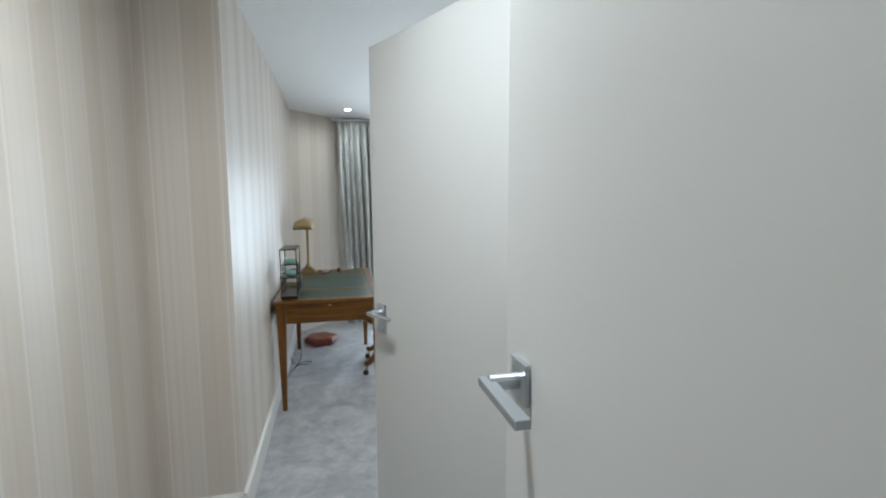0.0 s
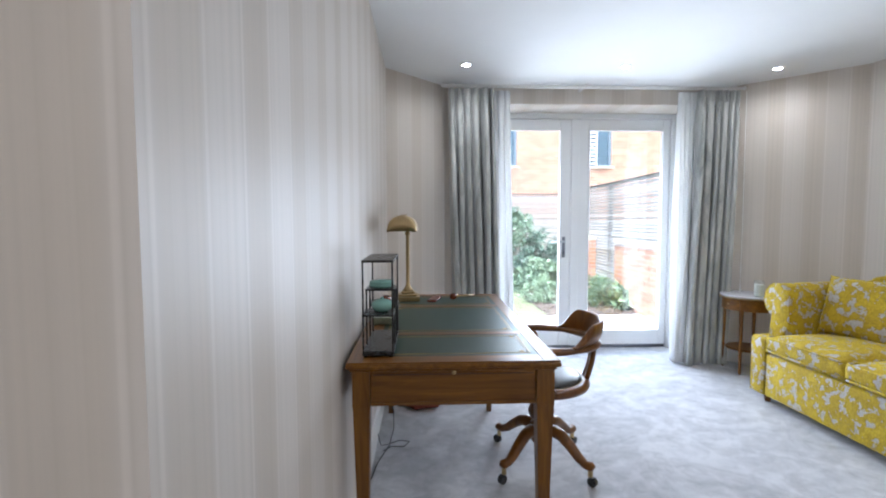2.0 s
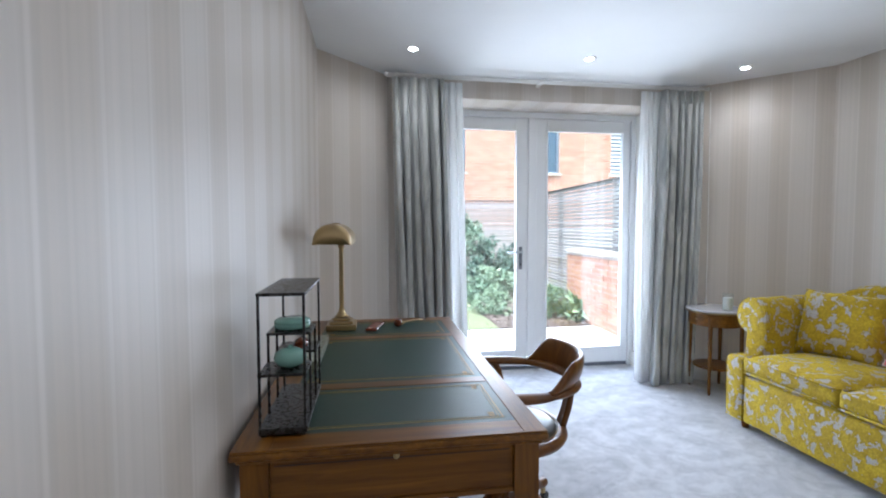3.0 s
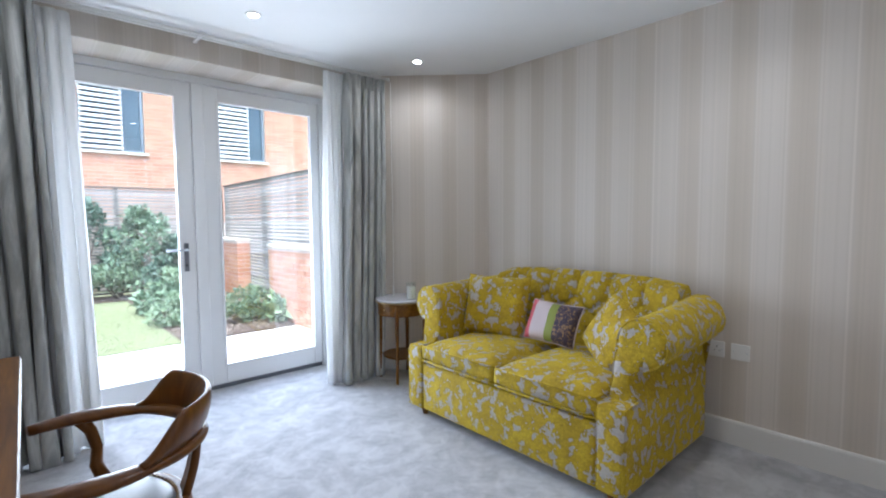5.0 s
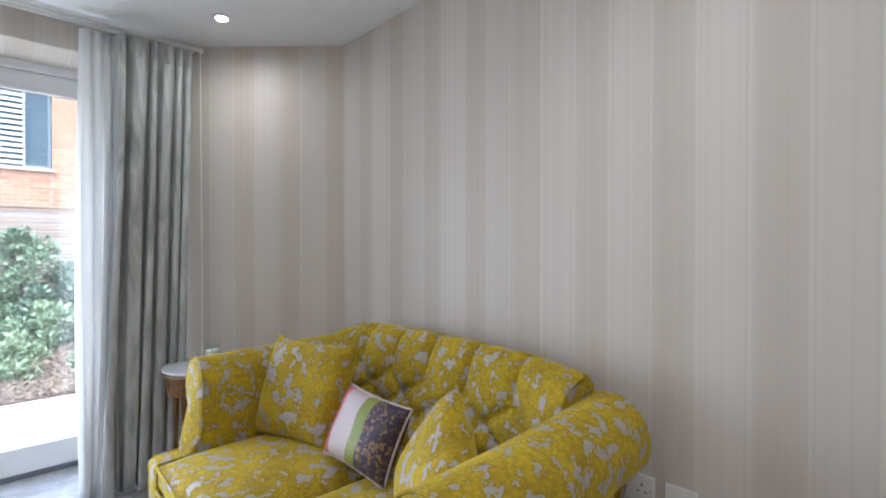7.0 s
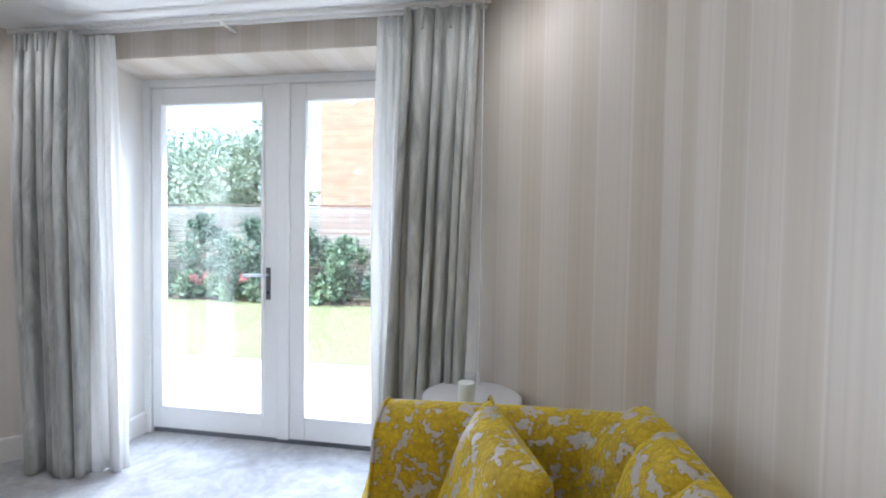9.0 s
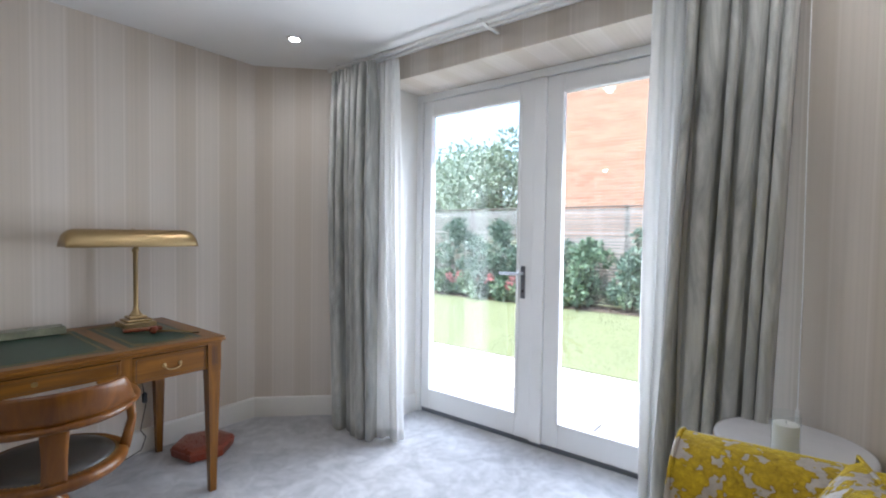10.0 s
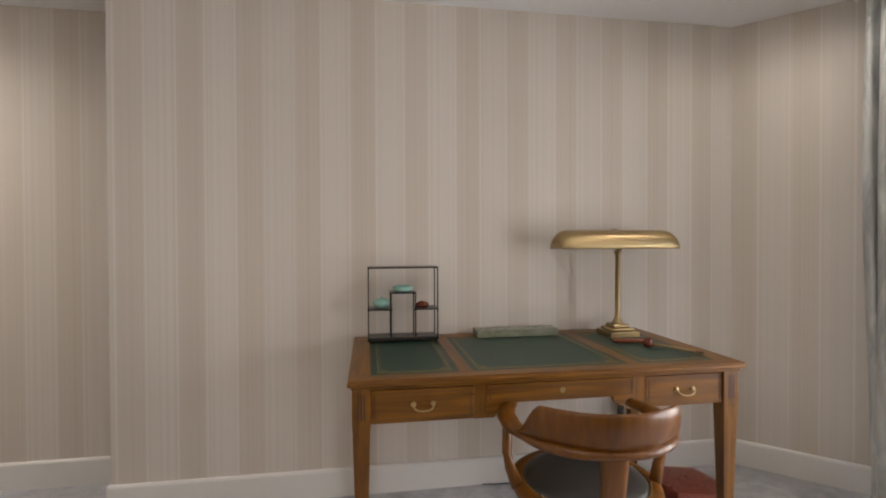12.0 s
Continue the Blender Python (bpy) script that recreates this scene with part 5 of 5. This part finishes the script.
DARK = "dense dark evergreen shrub against the slatted fence"
for i, (x, y, r, h, n, size, m) in enumerate([
    (-5.0, 12.95, 0.75, 1.75, 2600, 0.09, M_LEAF), (-3.7, 12.95, 0.75, 1.72, 2800, 0.085, M_LEAF_DARK), (-2.6, 13.0, 0.75, 1.70, 2800, 0.085, M_LEAF_DARK),
    (-1.5, 13.0, 0.70, 1.62, 2600, 0.085, M_LEAF_DARK), (-0.5, 12.95, 0.6, 1.35, 2000, 0.10, M_LEAF), (0.45, 13.0, 0.65, 1.75, 2600, 0.09, M_LEAF_DARK),
    (1.2, 12.95, 0.7, 1.9, 2600, 0.09, M_LEAF_DARK), (2.1, 12.9, 0.7, 1.65, 2600, 0.085, M_LEAF), (2.95, 12.8, 0.6, 1.4, 2000, 0.085, M_LEAF_DARK)]):
    shrub("evergreen_shrub", x, y, r, h, n, size, m, DARK, 20 + i)
for i, (x, y, r, h, n, size, m, lab) in enumerate([
    (-0.75, 12.9, 0.40, 0.85, 1300, 0.11, M_LEAF, "leafy green shrub at the lawn's edge"), (0.25, 12.92, 0.36, 0.8, 1300, 0.075, M_LEAF_PALE, "pale variegated shrub at the lawn's edge"),
    (0.9, 12.95, 0.40, 0.9, 1400, 0.085, M_LEAF, "leafy green shrub at the lawn's edge"), (1.75, 12.9, 0.45, 1.0, 1600, 0.075, M_LEAF_PALE, "airy pale-leaved shrub in the bed"),
    (2.45, 11.7, 0.5, 0.55, 1500, 0.09, M_LEAF_PALE, "pale silvery low shrub in the bed"), (2.30, 12.2, 0.42, 0.75, 1300, 0.08, M_LEAF_DARK, "dark green shrub in the bed"),
    (1.98, 9.85, 0.34, 0.42, 1600, 0.05, M_LEAF_PALE, "low feathery pale green plant in the bed"), (2.05, 10.95, 0.36, 0.42, 1300, 0.08, M_LEAF, "broad-leaved green plant in the bed")]):
    shrub("garden_shrub", x, y, r, h, n, size, m, lab, 50 + i)
for i, x in enumerate((-3.9, -3.1, -2.4, -1.75)):
    shrub("hydrangea", x, 12.72, 0.42, 0.52, 900, 0.12, M_LEAF_PALE if i % 2 else M_LEAF, "low hydrangea with red flower heads by the lawn", 70 + i, "hydrangea", 3)
shrub("clipped_shrub", 2.74, 9.40, 0.30, 0.46, 4200, 0.034, M_LEAF, "small rounded clipped green shrub in the mulch", 90, round_=True)
for i, (x, y) in enumerate(((3.15, 9.2), (-1.1, 12.6), (-2.9, 12.58))):
    shrub("tufted_plant", x, y, 0.24, 0.32, 260, 0.16, M_LEAF_PALE, "small tuft of strappy pale leaves", 95 + i, "plant")


def tree(x, y, h, r, seed, n=9000, size=0.17):
    rng = random.Random(seed)
    root = thing("tree", x, y, GROUND - 0.05, "broad-leaved green tree beyond the garden fence", "tree")
    bm = bmesh.new()
    sweep(bm, [(0, 0, 0), (0.05, 0.03, h * 0.3), (0.0, 0.1, h * 0.6), (0.1, 0.05, h * 0.85)], [0.16, 0.12, 0.08, 0.03], 10)
    clumps = []
    for i in range(44):
        a, q, v = rng.uniform(0, 6.28), rng.random() ** 0.55, rng.uniform(0.0, 1.0)
        w = math.sqrt(max(0.05, 1 - (1.6 * v - 0.75) ** 2))
        c = (r * q * w * math.cos(a), r * q * w * math.sin(a), h * (0.34 + 0.62 * v))
        clumps.append((c, rng.uniform(0.22, 0.42) * r))
        if i < 12:
            sweep(bm, [(0.0, 0.05, h * 0.35), (c[0] * 0.5, c[1] * 0.5, (h * 0.35 + c[2]) / 2 + 0.1), c], [0.06, 0.035, 0.012], 7)
    part("trunk", bm, M_BARK, root)
    ob = new("crown", flat_mesh("crown", *foliage(rng, clumps, n, size), M_LEAF_HAZED))
    ob.parent = root


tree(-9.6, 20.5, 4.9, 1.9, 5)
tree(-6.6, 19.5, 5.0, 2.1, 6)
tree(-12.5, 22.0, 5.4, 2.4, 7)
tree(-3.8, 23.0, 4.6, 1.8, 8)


# ---- fences and garden wall ----
def slatted_fence(x0, y0, x1, y1, top, label, seed):
    length = math.hypot(x1 - x0, y1 - y0)
    f = thing("slatted_fence", x0, y0, GROUND, label, "fence", turn=math.degrees(math.atan2(y1 - y0, x1 - x0)))
    high = top - GROUND
    bays = max(1, round(length / 1.8))
    step = length / bays
    rng = random.Random(seed)
    for i in range(bays + 1):
        part("post", boxed(i * step - 0.04, i * step + 0.04, 0.02, 0.09, 0, high + 0.02, bevel=0.004, segments=1), M_SLAT, f)
    for i in range(bays):
        bm = bmesh.new()
        z = 0.06
        while z < high - 0.04:
            box(bm, i * step + 0.006, (i + 1) * step - 0.006, rng.uniform(-0.003, 0.003), 0.018, z, z + 0.042)
            z += 0.058
        me = part("slats", bm, M_SLAT_I, f)
    part("cap_rail", boxed(0, length, -0.02, 0.09, high - 0.012, high + 0.015, bevel=0.003, segments=1), M_SLAT, f)


M_SLAT_I = by_piece("weathered_cedar_slats", [(0.0, (0.21, 0.195, 0.17)), (0.5, (0.29, 0.275, 0.245)), (1.0, (0.38, 0.36, 0.33))], 0.85, 30, island=True)
slatted_fence(-9.0, 13.30, 3.62, 13.30, 1.88, "weathered horizontal slatted timber fence behind the flower bed", 1)
slatted_fence(3.66, 13.25, 3.56, 7.0, 1.97, "weathered horizontal slatted timber fence above a low brick wall", 2)


def brickwork(x0, x1, y0, y1, z0, z1, rng, face):
    """Courses of bricks, slightly proud of the mortar, on one side of a wall; face is the way it looks."""
    verts, faces = [], []
    row, z = 0, z0
    while z + 0.065 <= z1 + 1e-6:
        lo, hi = (x0, x1) if face == "y" else (y0, y1)
        a = lo - (0.1125 if row % 2 else 0.0)
        while a < hi:
            b0, b1 = max(lo, a), min(hi, a + 0.215)
            if b1 - b0 > 0.02:
                d = 0.008 + rng.uniform(-0.002, 0.003)
                k = len(verts)
                for u, w in ((b0, 0.0), (b1, 0.0), (b1, d), (b0, d)):
                    for zz in (z, z + 0.065):
                        verts.append((u, y0 - w, zz) if face == "y" else (x0 - w, u, zz))
                faces += [(k + 6, k + 4, k + 5, k + 7), (k, k + 6, k + 7, k + 1), (k + 4, k + 2, k + 3, k + 5), (k + 1, k + 7, k + 5, k + 3), (k, k + 2, k + 4, k + 6)]
            a += 0.225
        z += 0.075
        row += 1
    return verts, faces


def garden_wall(y0, y1, x0=3.30, x1=3.52, top=0.93):
    w = thing("brick_wall", (x0 + x1) / 2, y0, GROUND, "low red brick garden wall with a pale stone coping", "brick wall", "low garden walls")
    m = pose(-(x0 + x1) / 2, -y0, -GROUND)
    part("core", boxed(x0, x1, y0, y1, GROUND, top - 0.05), M_MORTAR, w).matrix_local = m
    rng = random.Random(int(y0 * 10))
    for v, f in (brickwork(x0, x1, y0, y1, GROUND, top - 0.055, rng, "x"), brickwork(x0, x1, y0, y1, GROUND, top - 0.055, rng, "y")):
        ob = new("bricks", flat_mesh("bricks", v, f, M_BRICKS))
        ob.parent, ob.matrix_local = w, m
        ob["kind"] = "stuff"
    y = y0
    while y < y1 - 0.05:
        part("coping", boxed(x0 - 0.03, x1 + 0.03, y, min(y1, y + 0.60) - 0.006, top - 0.05, top, bevel=0.006, segments=1), M_STONE, w).matrix_local = m
        y += 0.60


garden_wall(7.0, 9.62, 3.14, 3.36)
garden_wall(11.75, 13.25, 3.40, 3.62)


# ---- neighbouring house ----
def neighbour_house():
    x0, x1, y0, y1, z1 = -2.03, 10.0, 15.0, 23.0, 5.9
    h = thing("neighbouring_house", (x0 + x1) / 2, y0, GROUND - 0.05, "orange-red brick house with louvred grey windows beyond the fence", "house")
    m = pose(-(x0 + x1) / 2, -y0, -(GROUND - 0.05))
    wins = [(1.46, 2.60), (4.10, 5.24), (6.75, 7.89)]
    wz0, wz1 = 2.74, 4.25
    bm = bmesh.new()
    edges = [x0] + [v for w in wins for v in w] + [x1]
    for i in range(0, len(edges), 2):
        box(bm, edges[i], edges[i + 1], y0, y0 + 0.3, GROUND - 0.05, z1)
    for a, b in wins:
        box(bm, a, b, y0, y0 + 0.3, GROUND - 0.05, wz0)
        box(bm, a, b, y0, y0 + 0.3, wz1, z1)
    box(bm, x0, x1, y0 + 0.3, y1, GROUND - 0.05, z1)
    wall_ob = part("wall", bm, M_MORTAR, h, "orange-red brick wall")
    wall_ob.matrix_local = m
    rng = random.Random(12)
    verts, faces = [], []
    spans = [(edges[i], edges[i + 1], 1.2, z1) for i in range(0, len(edges), 2)] + [(a, b, 1.2, wz0) for a, b in wins] + [(a, b, wz1, z1) for a, b in wins]
    for a, b, c, d in spans:
        c = 1.2 + 0.075 * math.ceil((c - 1.2) / 0.075 - 1e-6)
        v, f = brickwork(a, b, y0, y1, c, d, rng, "y")
        faces += [tuple(i + len(verts) for i in q) for q in f]
        verts += v
    bricks = new("bricks", flat_mesh("bricks", verts, faces, M_BRICKS))
    bricks.parent = wall_ob
    bricks["kind"] = "stuff"
    prof = [(y0 - 0.35, z1), (y0 - 0.35, z1 + 0.12), ((y0 + y1) / 2, z1 + 2.2), (y1 + 0.35, z1 + 0.12), (y1 + 0.35, z1)]
    part("roof", prism(bmesh.new(), prof, x0 - 0.2, x1 + 0.2, "x"), M_ROOF, h, "dark slate roof").matrix_local = m
    for a, b in wins:
        bm = ring(bmesh.new(), a + 0.01, b - 0.01, wz0, wz1 - 0.01, 0.05, y0 + 0.06, y0 + 0.14, bevel=0.004)
        box(bm, a + 0.66 * (b - a) - 0.02, a + 0.66 * (b - a) + 0.02, y0 + 0.07, y0 + 0.13, wz0 + 0.05, wz1 - 0.06)
        w = part("window", bm, M_FRAMEGREY, h, "grey framed window with a slatted screen")
        w.matrix_local = m
        part("pane", boxed(a + 0.05, b - 0.05, y0 + 0.115, y0 + 0.122, wz0 + 0.04, wz1 - 0.05), M_DARKGLASS, w)
        part("sill", boxed(a - 0.06, b + 0.06, y0 - 0.05, y0 + 0.10, wz0 - 0.06, wz0 - 0.002, bevel=0.006), M_STONE, w)
        z = wz0 + 0.05
        while z < wz1 - 0.08:
            part("louvre", boxed(a + 0.02, a + 0.64 * (b - a), y0 - 0.01, y0 + 0.035, z, z + 0.055, bevel=0.003, segments=1), M_LOUVRE, w)
            z += 0.105
        for x in (a + 0.01, a + 0.63 * (b - a)):
            part("screen_post", boxed(x, x + 0.03, y0 + 0.035, y0 + 0.06, wz0, wz1 - 0.02), M_LOUVRE, w)
    bal = part("balcony", boxed(x0 - 0.9, x0 - 0.01, y0 + 0.8, y0 + 2.4, 2.42, 2.58, bevel=0.01), M_LOUVRE, h, "pale balcony with a glass guard")
    bal.matrix_local = m
    part("guard", boxed(x0 - 0.88, x0 - 0.03, y0 + 0.82, y0 + 0.84, 2.58, 3.55), M_PALEGLASS, bal)


neighbour_house()

# ---- pieces of the patio ----
rng = random.Random(31)
slab_mesh = mesh_of("paving_slab", boxed(-0.294, 0.294, -0.294, 0.294, 0.0, 0.022, bevel=0.004, segments=1), M_SLAB_PAVE)
for i in range(17):
    for j in range(3):
        s = new("paving_slab", slab_mesh)
        s.parent = patio
        s.matrix_local = pose(-5.9 + 0.6 * i + 0.3 * (j % 2), 7.24 + 0.6 * j, GROUND - 0.002 + rng.uniform(-0.001, 0.001))
